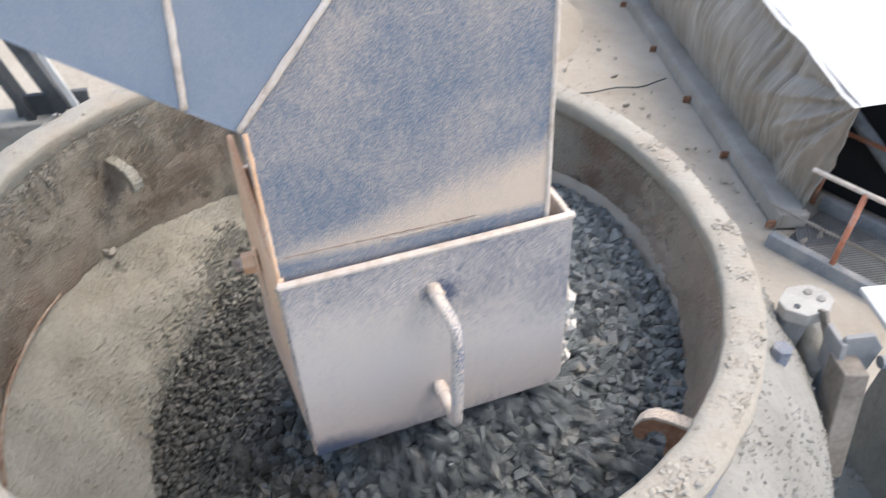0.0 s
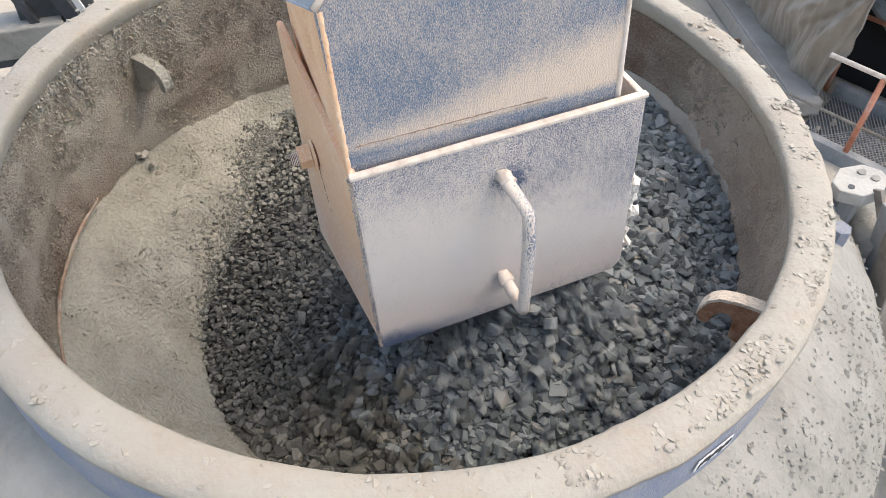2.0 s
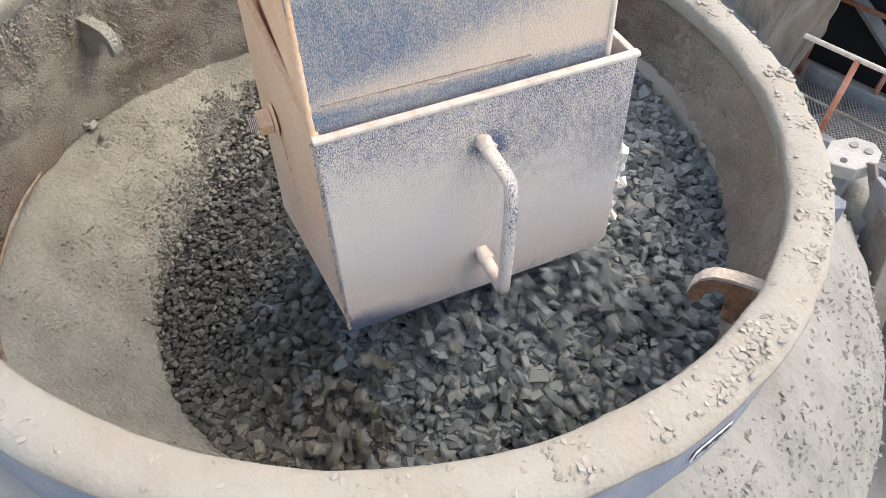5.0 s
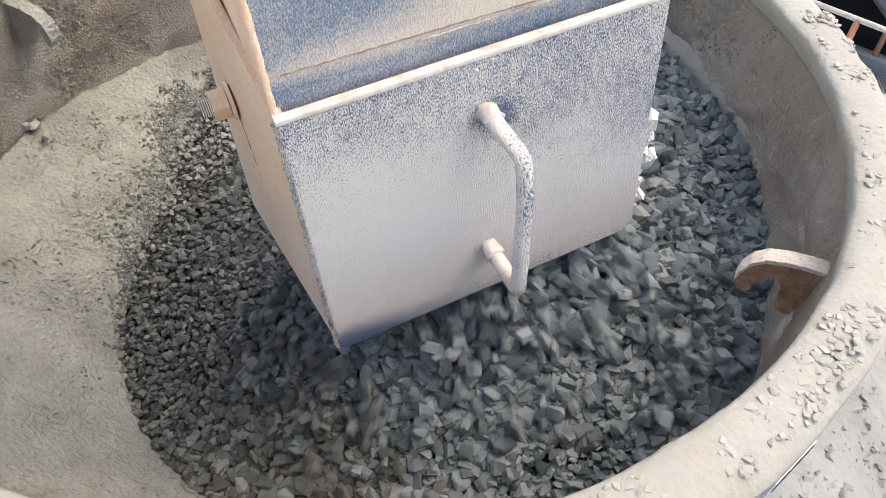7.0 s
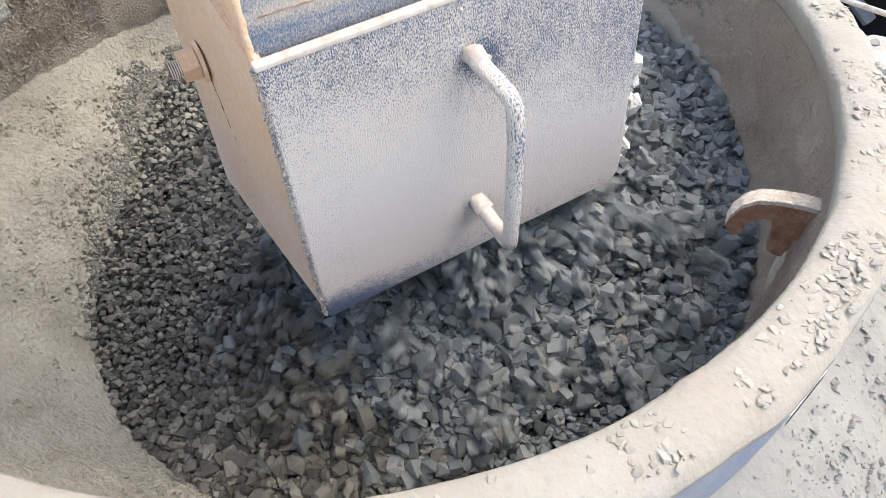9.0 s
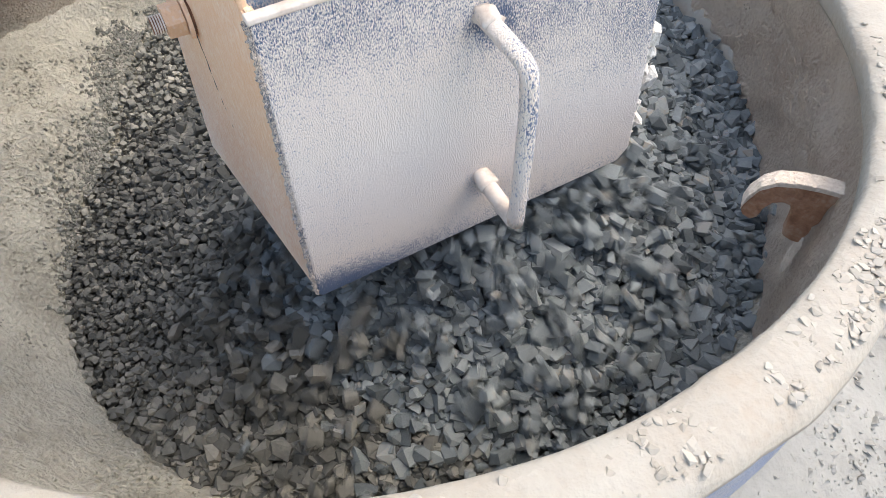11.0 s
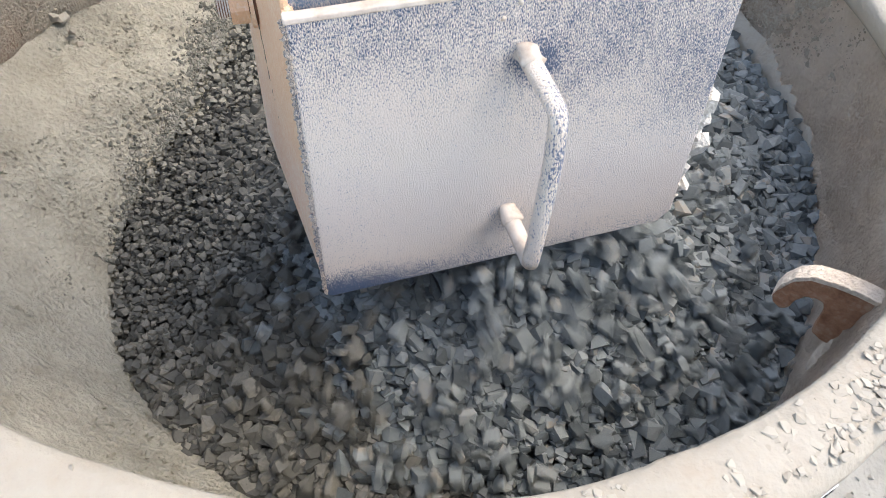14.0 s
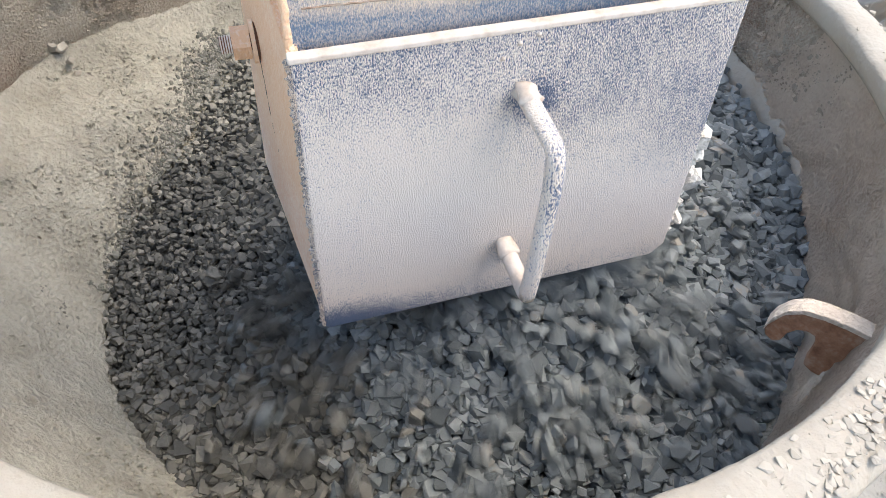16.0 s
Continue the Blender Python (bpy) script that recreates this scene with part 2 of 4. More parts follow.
m_black = material("black of the unlit void", [(0.3, (0.006, 0.006, 0.008)), (0.7, (0.014, 0.014, 0.016))], 5, bump=0.2, rough=0.9)
m_galv = material("galvanised wire", [(0.3, (0.17, 0.175, 0.18)), (0.7, (0.30, 0.30, 0.29))], 12, bump=0.2, rough=0.6)
m_grey = material("grey dusty steel", [(0.3, (0.12, 0.13, 0.14)), (0.5, (0.20, 0.21, 0.22)), (0.75, (0.32, 0.31, 0.29))], 6, bump=0.3, bump_scale=60, depth=0.003, rough=0.75)
m_weather = material("weathered brown-grey steel", [(0.3, (0.12, 0.10, 0.085)), (0.5, (0.21, 0.185, 0.155)), (0.75, (0.30, 0.27, 0.23))], 10, bump=0.3, bump_scale=80, depth=0.003, rough=0.75)
m_white = material("white dust sheet", [(0.3, (0.46, 0.455, 0.435)), (0.5, (0.55, 0.545, 0.525)), (0.75, (0.62, 0.615, 0.60))], 6, bump=0.3, bump_scale=40, depth=0.003)
m_plate = material("pale dusty plate", [(0.3, (0.33, 0.315, 0.28)), (0.5, (0.40, 0.385, 0.35)), (0.75, (0.46, 0.445, 0.41))], 14, bump=0.5, bump_scale=120, depth=0.004)
m_label = material("white label", [(0.3, (0.60, 0.60, 0.60)), (0.7, (0.75, 0.75, 0.75))], 30, bump=0.1)
m_ink = material("dark print", [(0.3, (0.03, 0.03, 0.03)), (0.7, (0.07, 0.07, 0.07))], 30, bump=0.1)

# ---- building helpers ----


def thing(name, label, category, m=None, group="", kind=""):
    ob = tagged(new(name), label, category, group, kind)
    ob.empty_display_size = 0.05
    if m is not None:
        ob.matrix_world = m
    return ob


def part(name, bm, mat, parent=None, label="", smooth=False, at=None, kind=""):
    me = bpy.data.meshes.new(name)
    bm.normal_update()
    bm.to_mesh(me)
    bm.free()
    for p in me.polygons:
        p.use_smooth = smooth
    me.materials.append(mat)
    ob = new(name, me)
    ob.parent = parent
    if at is not None:
        ob.matrix_basis = at
    return tagged(ob, label, kind=kind)


def block(x0, x1, y0, y1, z0, z1, bevel=0.0, bm=None):
    bm = bm or bmesh.new()
    made = bmesh.ops.create_cube(bm, size=1)["verts"]
    for v in made:
        v.co = Vector((x0 + (v.co.x + 0.5) * (x1 - x0), y0 + (v.co.y + 0.5) * (y1 - y0), z0 + (v.co.z + 0.5) * (z1 - z0)))
    if bevel:
        es = list({e for v in made for e in v.link_edges})
        bmesh.ops.bevel(bm, geom=es, offset=bevel, segments=2, affect="EDGES", profile=0.5)
    return bm


def prism(points, axis, a, c, bevel=0.0, bm=None):
    """A flat outline, given in the two other axes, as a plate from a to c along an axis (0, 1, 2)."""
    bm = bm or bmesh.new()

    def place(p, k):
        v = list(p)
        v.insert(axis, k)
        return v
    lo, hi = [bm.verts.new(place(p, a)) for p in points], [bm.verts.new(place(p, c)) for p in points]
    fs = [bm.faces.new(lo), bm.faces.new(hi[::-1])]
    for i in range(len(points)):
        j = (i + 1) % len(points)
        fs.append(bm.faces.new((lo[j], lo[i], hi[i], hi[j])))
    bmesh.ops.recalc_face_normals(bm, faces=fs)
    if bevel:
        bmesh.ops.bevel(bm, geom=list({e for f in fs for e in f.edges}), offset=bevel, segments=2, affect="EDGES", profile=0.5)
    return bm


def tube(points, radius, sides=12, bm=None, rough=0.0, flat=1.0, grain=90):
    """A bar along a line of points, closed at both ends. flat squeezes its section."""
    bm = bm or bmesh.new()
    pts = [Vector(p) for p in points]
    rings, side = [], None
    for i, p in enumerate(pts):
        d = (pts[min(i + 1, len(pts) - 1)] - pts[max(i - 1, 0)]).normalized()
        if side is None:
            side = d.orthogonal().normalized()
        side = (side - d * side.dot(d)).normalized()
        up = d.cross(side)
        ring = []
        for k in range(sides):
            a = 2 * math.pi * k / sides
            r = radius * (1 + rough * noise.noise(p * grain + Vector((k, 0, 0))))
            ring.append(bm.verts.new(p + side * math.cos(a) * r + up * math.sin(a) * r * flat))
        rings.append(ring)
    for r0, r1 in zip(rings, rings[1:]):
        for k in range(sides):
            bm.faces.new((r0[k], r0[(k + 1) % sides], r1[(k + 1) % sides], r1[k]))
    bm.faces.new(rings[0][::-1])
    bm.faces.new(rings[-1])
    bmesh.ops.recalc_face_normals(bm, faces=bm.faces[:])
    return bm


def lathe(profile, segments, wobble=None, closed=False, arc=None):
    """Turns a profile of (radius, height) about z; wobble(x, y, z, k) moves a point."""
    bm = bmesh.new()
    whole = arc is None
    a0, a1 = (0, 360) if whole else arc
    cols = []
    for i in range(segments if whole else segments + 1):
        a = radians(a0 + (a1 - a0) * i / segments)
        col = []
        for k, (r, z) in enumerate(profile):
            p = Vector((r * math.cos(a), r * math.sin(a), z))
            col.append(bm.verts.new(wobble(p, k) if wobble else p))
        cols.append(col)
    n = len(profile)
    for i in range(segments):
        c0, c1 = cols[i], cols[(i + 1) % len(cols)]
        for k in range(n if closed else n - 1):
            bm.faces.new((c0[k], c1[k], c1[(k + 1) % n], c0[(k + 1) % n]))
    bmesh.ops.recalc_face_normals(bm, faces=bm.faces[:])
    return bm


def rock_shape(rng, flat):
    """A sharp-edged slabby chip: the hull of a skewed block's corners and a few points between."""
    bm = bmesh.new()
    for x in (-1, 1):
        for y in (-1, 1):
            for z in (-1, 1):
                bm.verts.new((x * 0.5 * rng.uniform(0.32, 1.0), y * 0.42 * rng.uniform(0.28, 1.0), z * flat * 0.5 * rng.uniform(0.35, 1.0)))
    for _ in range(4):
        v = Vector((rng.gauss(0, 1), rng.gauss(0, 1), rng.gauss(0, 0.5))).normalized()
        bm.verts.new((v.x * 0.52, v.y * 0.42, v.z * flat * 0.5))
    out = bmesh.ops.convex_hull(bm, input=bm.verts[:])
    dead = list({g for g in out["geom_interior"] + out["geom_unused"] if isinstance(g, bmesh.types.BMVert)})
    bmesh.ops.delete(bm, geom=dead, context="VERTS")
    bm.verts.ensure_lookup_table()
    bm.verts.index_update()
    vs = np.array([v.co[:] for v in bm.verts])
    fs = [[v.index for v in f.verts] for f in bm.faces]
    bm.free()
    return vs, fs


ROCKS = [rock_shape(random.Random(100 + i), 0.40 + 0.36 * (i % 5) / 4) for i in range(30)]


def scatter(name, places, mat, parent=None, label="", category="", kind="stuff", squash=1.0):
    """Many stones in one mesh; places: (position, size, turn). squash flattens them to slabs."""
    verts, faces, base = [], [], 0
    for i, (p, s, e) in enumerate(places):
        vs, fs = ROCKS[i % len(ROCKS)]
        m = np.array(Euler(e).to_matrix())
        verts.append((vs * (s, s, s * squash)) @ m.T + np.array(p))
        faces.extend([[k + base for k in f] for f in fs])
        base += len(vs)
    me = bpy.data.meshes.new(name)
    me.from_pydata(np.concatenate(verts).tolist(), [], faces)
    me.update()
    me.materials.append(mat)
    ob = new(name, me)
    ob.parent = parent
    return tagged(ob, label, category, kind=kind)


def lump(p, scale, size, seed=0.0):
    return noise.fractal(p * scale + Vector((seed, seed * 0.7, 0)), 0.9, 2.1, 4) * size


# ---- ground ----
GRID = 60
gbm = bmesh.new()
bmesh.ops.create_grid(gbm, x_segments=GRID, y_segments=GRID, size=1)
for v in gbm.verts:
    x, y = v.co.x, v.co.y
    v.co.x, v.co.y = 300 * x * abs(x) ** 1.6, 300 * y * abs(y) ** 1.6
    near = max(0.0, 1 - v.co.length / 40)
    v.co.z = lump(Vector((v.co.x, v.co.y, 0)), 0.5, 0.035) * near
tagged(part("ground", gbm, m_ground, smooth=True), "dusty pale quarry floor with scattered rubble", "ground", kind="structure")

# ---- crusher: hopper ring, liner cone, outer body ----
RIM = 2.0
crusher = thing("crusher_hopper", "dust-covered round steel crusher hopper with a thick cream rim", "crusher")


def lean_out(p):
    """The far side of the hopper leans outward towards its rim."""
    d = math.hypot(p[0], p[1]) + 1e-6
    k = (0.020 * max(0.0, p[1] / d) + 0.007 * max(0.0, (0.643 * p[0] + 0.766 * p[1]) / d) ** 4) * max(0.0, min(1.0, (p[2] - RIM + 0.30) / 0.30)) / d
    return Vector((p[0] * k, p[1] * k, 0))


def rim_wobble(p, k):
    q = p + lean_out(p)
    if 3 <= k <= 12:
        calm = 0.5 if p.y < 0 and p.x < 0.05 else 1.0
        q.z += (lump(p, 14, 0.0045) + lump(p, 45, 0.0018, 3)) * calm
        out = Vector((p.x, p.y, 0)).normalized()
        q += out * lump(p, 11, 0.003, 9) * calm
    return q


rim_profile = [(0.634, RIM - 0.036), (0.607, RIM - 0.034), (0.6035, RIM - 0.028), (0.6015, RIM - 0.015), (0.6005, RIM - 0.004), (0.604, RIM + 0.0015), (0.614, RIM + 0.004),
               (0.628, RIM + 0.005), (0.640, RIM + 0.004), (0.650, RIM + 0.002), (0.658, RIM - 0.003), (0.664, RIM - 0.011), (0.665, RIM - 0.017), (0.650, RIM - 0.022)]
part("rim", lathe(rim_profile, 360, rim_wobble, closed=True), m_rim, crusher, "cream dust-caked rim", smooth=True)


# the liner stands back a little under one side of the rim


def off(x, y):
    d = math.hypot(x, y) + 1e-6
    k = 0.0141 * max(0.0, (x - y) / (1.4142 * d)) / d
    return Vector((x * k, y * k, 0))



def wall_wobble(p, k):
    out = Vector((p.x, p.y, 0)).normalized()
    q = p + off(p.x, p.y) + lean_out(p) - out * (0.004 + lump(p, 13, 0.006) + lump(Vector((p.x * 40, p.y * 40, p.z * 16)), 1, 0.0035))
    return q


wall_profile = [(0.612, RIM - 0.02 - 0.30 * i / 26) for i in range(27)]
part("wall", lathe(wall_profile, 300, wall_wobble), m_wall, crusher, "brown caked inner wall with rust", smooth=True)


def drip_runs():
    """Lumps of dust that hang from the rim's inner edge."""
    rng = random.Random(5)
    places = []
    for i in range(4200):
        az = rng.uniform(95, 215)
        a = radians(az)
        heavy = math.exp(-((az - 138) / 24) ** 2)
        hang = noise.noise(Vector((a * 14, 0, 3)))
        d = rng.random() ** 1.5 * (0.022 + 0.05 * heavy) * (0.7 + 1.2 * max(0.0, hang))
        if hang < -0.12:
            continue
        r = 0.605 + 0.004 * rng.random()
        p = Vector((r * math.cos(a), r * math.sin(a), RIM - 0.010 - d))
        places.append(((p + lean_out(p))[:], rng.uniform(0.003, 0.007) + 0.005 * heavy * rng.random(), (rng.random() * 6, rng.random() * 6, rng.random() * 6)))
    return places


scatter("dust_crust", drip_runs(), m_rim, crusher, "hanging lumps of dust under the rim", kind="stuff")

def wall_grit():
    rng = random.Random(6)
    out = []
    for i in range(30000):
        a = rng.uniform(0, 2 * math.pi)
        z = RIM - 0.03 - 0.275 * rng.random()
        p = Vector((0.607 * math.cos(a), 0.607 * math.sin(a), z))
        p += off(p.x, p.y) + lean_out(p)
        if noise.noise(p * 7) < -0.40:
            continue
        out.append((p[:], (1.6 if 1.6 < a < 4 else 1.0) * (0.0017 + 0.0034 * rng.random() ** 2.5), (rng.random() * 6, rng.random() * 6, rng.random() * 6)))
    return out


scatter("wall_grit", wall_grit(), m_wall, crusher, "grit caked on the inner wall", kind="stuff")

CONE_TOP, CONE_R, LIP_R = RIM - 0.292, 0.603, 0.400
CONE_SLOPE = 1.03


def liner_cake(x, y):
    """Thickness of the dust caked on the liner at its far low side."""
    a = math.degrees(math.atan2(y, x)) % 360
    r = math.hypot(x, y)
    return 0.07 * math.exp(-((a - 136) / 26) ** 2) * max(0.0, min(1.0, (0.585 - r) / 0.11))


def cone_z(r, y=0.0):
    return CONE_TOP - (CONE_R - r) * CONE_SLOPE - 0.05 * max(0.0, y)


def cone_wobble(p, k):
    q = p.copy()
    q.z -= 0.05 * max(0.0, p.y)
    if k < 42:
        q.z += lump(p, 9, 0.006) + lump(p, 34, 0.005, 2) + lump(p, 90, 0.0025, 6) + liner_cake(p.x, p.y)
    return q


cone_profile = [(CONE_R + 0.01, CONE_TOP + 0.004)] + [(CONE_R - (CONE_R - LIP_R) * i / 40, cone_z(CONE_R - (CONE_R - LIP_R) * i / 40)) for i in range(41)]
cone_profile += [(LIP_R - 0.001, cone_z(LIP_R) - 0.012), (LIP_R + 0.004, cone_z(LIP_R) - 0.12), (LIP_R + 0.004, cone_z(LIP_R) - 0.3)]
part("liner_cone", lathe(cone_profile, 420, cone_wobble), m_cone, crusher, "pale grey dusty conical liner", smooth=True)
line = [(0.5985 * math.cos(radians(a)), 0.5985 * math.sin(radians(a)), CONE_TOP + 0.006 + lump(Vector((a * 0.2, 0, 0)), 1, 0.003)) for a in range(150, 216, 2)]
part("seam", tube(line, 0.0032, 6, rough=0.4), m_seam, crusher, "rust-brown weld seam")


def bed_z(x, y):
    """Height of the stone bed: low at one side, heaped under the chute."""
    d2 = (x - 0.11) ** 2 + (y + 0.12) ** 2
    return RIM - 0.38 + 0.30 * x + 0.08 * y + 0.20 * math.exp(-d2 / 0.058) - 0.035 * math.exp(-((x - 0.53) ** 2 + (y + 0.33) ** 2) / 0.03)


ledge_bm = bmesh.new()
cols = []
for i in range(61):
    a = radians(-72 + 150 * i / 60)
    fade = min(1, i / 8, (60 - i) / 10)
    col = []
    for r, dz in ((0.609, 0.024), (0.605, 0.015), (0.601, 0.006), (0.597, -0.006), (0.590, -0.03)):
        p = Vector((r * math.cos(a), r * math.sin(a), 0))
        p += off(p.x, p.y)
        p.z = max(bed_z(p.x, p.y), cone_z(r) - 0.02) + dz * fade + lump(p, 22, 0.008)
        col.append(ledge_bm.verts.new(p))
    cols.append(col)
for c0, c1 in zip(cols, cols[1:]):
    for k in range(4):
        ledge_bm.faces.new((c0[k], c1[k], c1[k + 1], c0[k + 1]))
bmesh.ops.recalc_face_normals(ledge_bm, faces=ledge_bm.faces[:])
# Dust coat on one side of the wall; its paleness replaces missing light.
coat_bm = bmesh.new()
cols = []
for i in range(161):
    a = radians(-80 + 115 * i / 160)
    col = []
    for k in range(37):
        z = RIM - 0.035 - 0.27 * k / 36
        p = Vector((math.cos(a), math.sin(a), 0)) * 0.6075
        p += off(p.x, p.y)
        p.z = z
        p += lean_out(p)
        fade = min(1.0, max(-1.0, (2 - math.degrees(a)) / 26))
        thick = 0.0095 * fade - 0.0015 + lump(p, 13, 0.006) + lump(p, 60, 0.004, 3) + 0.004 * k / 36 + 0.012 * math.exp(-((math.degrees(a) + 50) / 13) ** 2) * max(0.0, min(1.0, (k - 4) / 8))
        p -= Vector((math.cos(a), math.sin(a), 0)) * thick
        col.append(coat_bm.verts.new(p))
    cols.append(col)
for c0, c1 in zip(cols, cols[1:]):
    for k in range(36):
        coat_bm.faces.new((c0[k], c0[k + 1], c1[k + 1], c1[k]))
bmesh.ops.solidify(coat_bm, geom=coat_bm.faces[:], thickness=0.006)
part("brightened_coat", coat_bm, m_coat, crusher, "coat of dust on the inner wall, paled to stand in for light", smooth=True)
part("dust_ledge", ledge_bm, m_rim, crusher, "ledge of grey dust along the wall", smooth=True)

part("outer_band", lathe([(0.655, RIM - 0.012), (0.662, RIM - 0.02), (0.662, RIM - 0.16), (0.655, RIM - 0.34), (0.65, RIM - 0.345), (0.645, RIM - 0.02)], 180, lambda p, k: p + lean_out(p), closed=True), m_band, crusher, "blue painted outer band", smooth=True)


def skirt_wobble(p, k):
    q = p.copy()
    q.z += lump(p, 7, 0.010) + lump(p, 30, 0.004, 4)
    return q


skirt_profile = [(0.660, RIM - 0.116), (0.70, RIM - 0.132), (0.74, RIM - 0.156), (0.78, RIM - 0.188), (0.82, RIM - 0.232), (0.848, RIM - 0.275), (0.862, RIM - 0.32), (0.864, RIM - 0.42), (0.85, RIM - 0.60), (0.84, RIM - 0.9)]
part("skirt", lathe(skirt_profile, 240, skirt_wobble), m_outer, crusher, "outer cone under thick pale dust", smooth=True)
deck = block(-1.35, 1.05, -1.2, 1.1, RIM - 0.95, RIM - 0.62, 0.02)
part("frame_deck", deck, m_outer, crusher, "dust-covered machine frame")
part("pedestal", block(-1.1, 0.9, -1.0, 0.9, 0.0, RIM - 0.952, 0.02), m_grey, crusher, "grey machine base")


def lug(az, z, size, thick, mat, cap_mat, label):
    """A bent hook plate welded inside the hopper wall, its short neck standing in caked dust."""
    outline = [(0.02, 0.014), (-0.012, 0.013), (-0.035, 0.010), (-0.055, 0.004), (-0.068, -0.008), (-0.076, -0.026), (-0.078, -0.042), (-0.073, -0.054), (-0.063, -0.058), (-0.056, -0.052),
               (-0.055, -0.038), (-0.049, -0.026), (-0.040, -0.021), (-0.032, -0.022), (-0.027, -0.032), (-0.025, -0.050), (-0.024, -0.066), (-0.012, -0.071), (0.02, -0.070)]
    at = pose(0.601 * math.cos(radians(az)), 0.601 * math.sin(radians(az)), z, 0, 0, az)
    hook = part("lifting_lug", prism([(x * size, h * size) for x, h in outline], 1, -thick, thick, 0.0025), mat, crusher, label, at=at)
    top_line = outline[:7]
    under = [(x * 0.985, h - 0.0045) for x, h in reversed(top_line)]
    cap = prism([(x * size, (h + 0.002) * size) for x, h in top_line] + [(x * size, h * size) for x, h in under], 1, -thick - 0.0015, thick + 0.0015, 0.001)
    part("dust_cap", cap, cap_mat, hook, "pale dust lying on the hook")
    return at


at = lug(-50, 1.905, 1.0, 0.009, m_lug, m_coat, "rusty hooked lifting lug with dust on top")
foot = bmesh.new()
cols = []
for i in range(25):
    u = i / 24
    reach = 0.021 - 0.022 * u + 0.004 * noise.noise(Vector((u * 5, 2, 0)))
    half = 0.013 + 0.020 * u
    cols.append([foot.verts.new((-reach * math.cos(radians(w)) ** 0.8 + 0.012 + lump(Vector((u * 6, w * 0.05, 0)), 1, 0.0015), half * math.sin(radians(w)), -0.060 - 0.20 * u)) for w in range(-90, 91, 15)])
for c0, c1 in zip(cols, cols[1:]):
    for k in range(12):
        foot.faces.new((c0[k], c0[k + 1], c1[k + 1], c1[k]))
foot.faces.new(cols[0])
foot.faces.new(cols[-1][::-1])
bmesh.ops.recalc_face_normals(foot, faces=foot.faces[:])
part("lug_foot", foot, m_coat, crusher, "dust-caked steel below the hook", smooth=True, at=at)
lug(129, RIM - 0.114, 0.80, 0.010, m_wall, m_cone, "dust-caked hooked lifting lug")
scatter("dust_clod", [((-0.424, 0.425, CONE_TOP - 0.008), 0.027, (0.3, 0.2, 1.0)), ((-0.412, 0.408, CONE_TOP - 0.024), 0.021, (0.5, 0.9, 2.0)), ((-0.404, 0.398, CONE_TOP - 0.04), 0.014, (1.2, 0.3, 0.4)), ((-0.436, 0.42, CONE_TOP - 0.004), 0.02, (0.4, 1.1, 2.5))], m_rim, crusher, "pale clod of dust", kind="stuff")
sticker = part("worn_label", block(-0.032, 0.032, -0.001, 0.0, -0.012, 0.012), m_label, crusher, "worn white label with unreadable print", at=pose(0.6632 * math.cos(radians(-74)), 0.6632 * math.sin(radians(-74)), RIM - 0.070, 0, 0, 16))
for k in range(9):
    part("print_bar", block(-0.0016, 0.0016, -0.002, -0.0011, -0.006, 0.006), m_ink, sticker, at=pose(-0.026 + 0.0065 * k, 0, 0.003 if k % 3 else -0.002, 0, 14, 0))

# ---- stones lying on rim and skirt ----


def rim_debris():
    rng = random.Random(11)
    places = []
    for i in range(19000):
        az = rng.uniform(-180, 180)
        a = radians(az)
        dense = 0.9 if -95 < az < -8 else 0.45 if -8 <= az < 22 else (0.25 if -180 < az < -95 else 0.16)
        clump = noise.noise(Vector((math.cos(a) * 6, math.sin(a) * 6, 2)))
        fine_clump = noise.noise(Vector((math.cos(a) * 22, math.sin(a) * 22, 7)))
        if rng.random() > dense * (0.35 + clump * 0.9 + fine_clump * 1.1):
            continue
        r = rng.gauss(0.633, 0.015)
        if not 0.608 < r < 0.655:
            continue
        s = 0.0020 + 0.0105 * rng.random() ** 3.6
        p = Vector((r * math.cos(a), r * math.sin(a), RIM + 0.003 + 0.1 * s))
        places.append(((p + lean_out(p))[:], s, (rng.uniform(-0.35, 0.35), rng.uniform(-0.35, 0.35), rng.random() * 6)))
    return places


def skirt_debris():
    rng = random.Random(12)
    places = []
    for i in range(8000):
        az = rng.uniform(-115, 40)
        a, u = radians(az), rng.random()
        r = 0.672 + 0.178 * u
        z = np.interp(r, [q[0] for q in skirt_profile[:6]], [q[1] for q in skirt_profile[:6]])
        p = Vector((r * math.cos(a), r * math.sin(a), float(z)))
        if noise.noise(p * 9) < -0.5 + 0.5 * rng.random():
            continue
        s = 0.002 + 0.0105 * rng.random() ** 4
        p.z += lump(p, 7, 0.010) + lump(p, 30, 0.004, 4) - s * 0.05
        places.append((p[:], s, (rng.uniform(-0.9, 0.9), rng.uniform(-0.9, 0.9), rng.random() * 6)))
    for i in range(500):
        p = (rng.uniform(0.82, 1.03), rng.uniform(-1.1, -0.3), RIM - 0.618)
        places.append((p, 0.006 + 0.02 * rng.random() ** 2, (rng.random(), rng.random(), rng.random() * 6)))
    return places


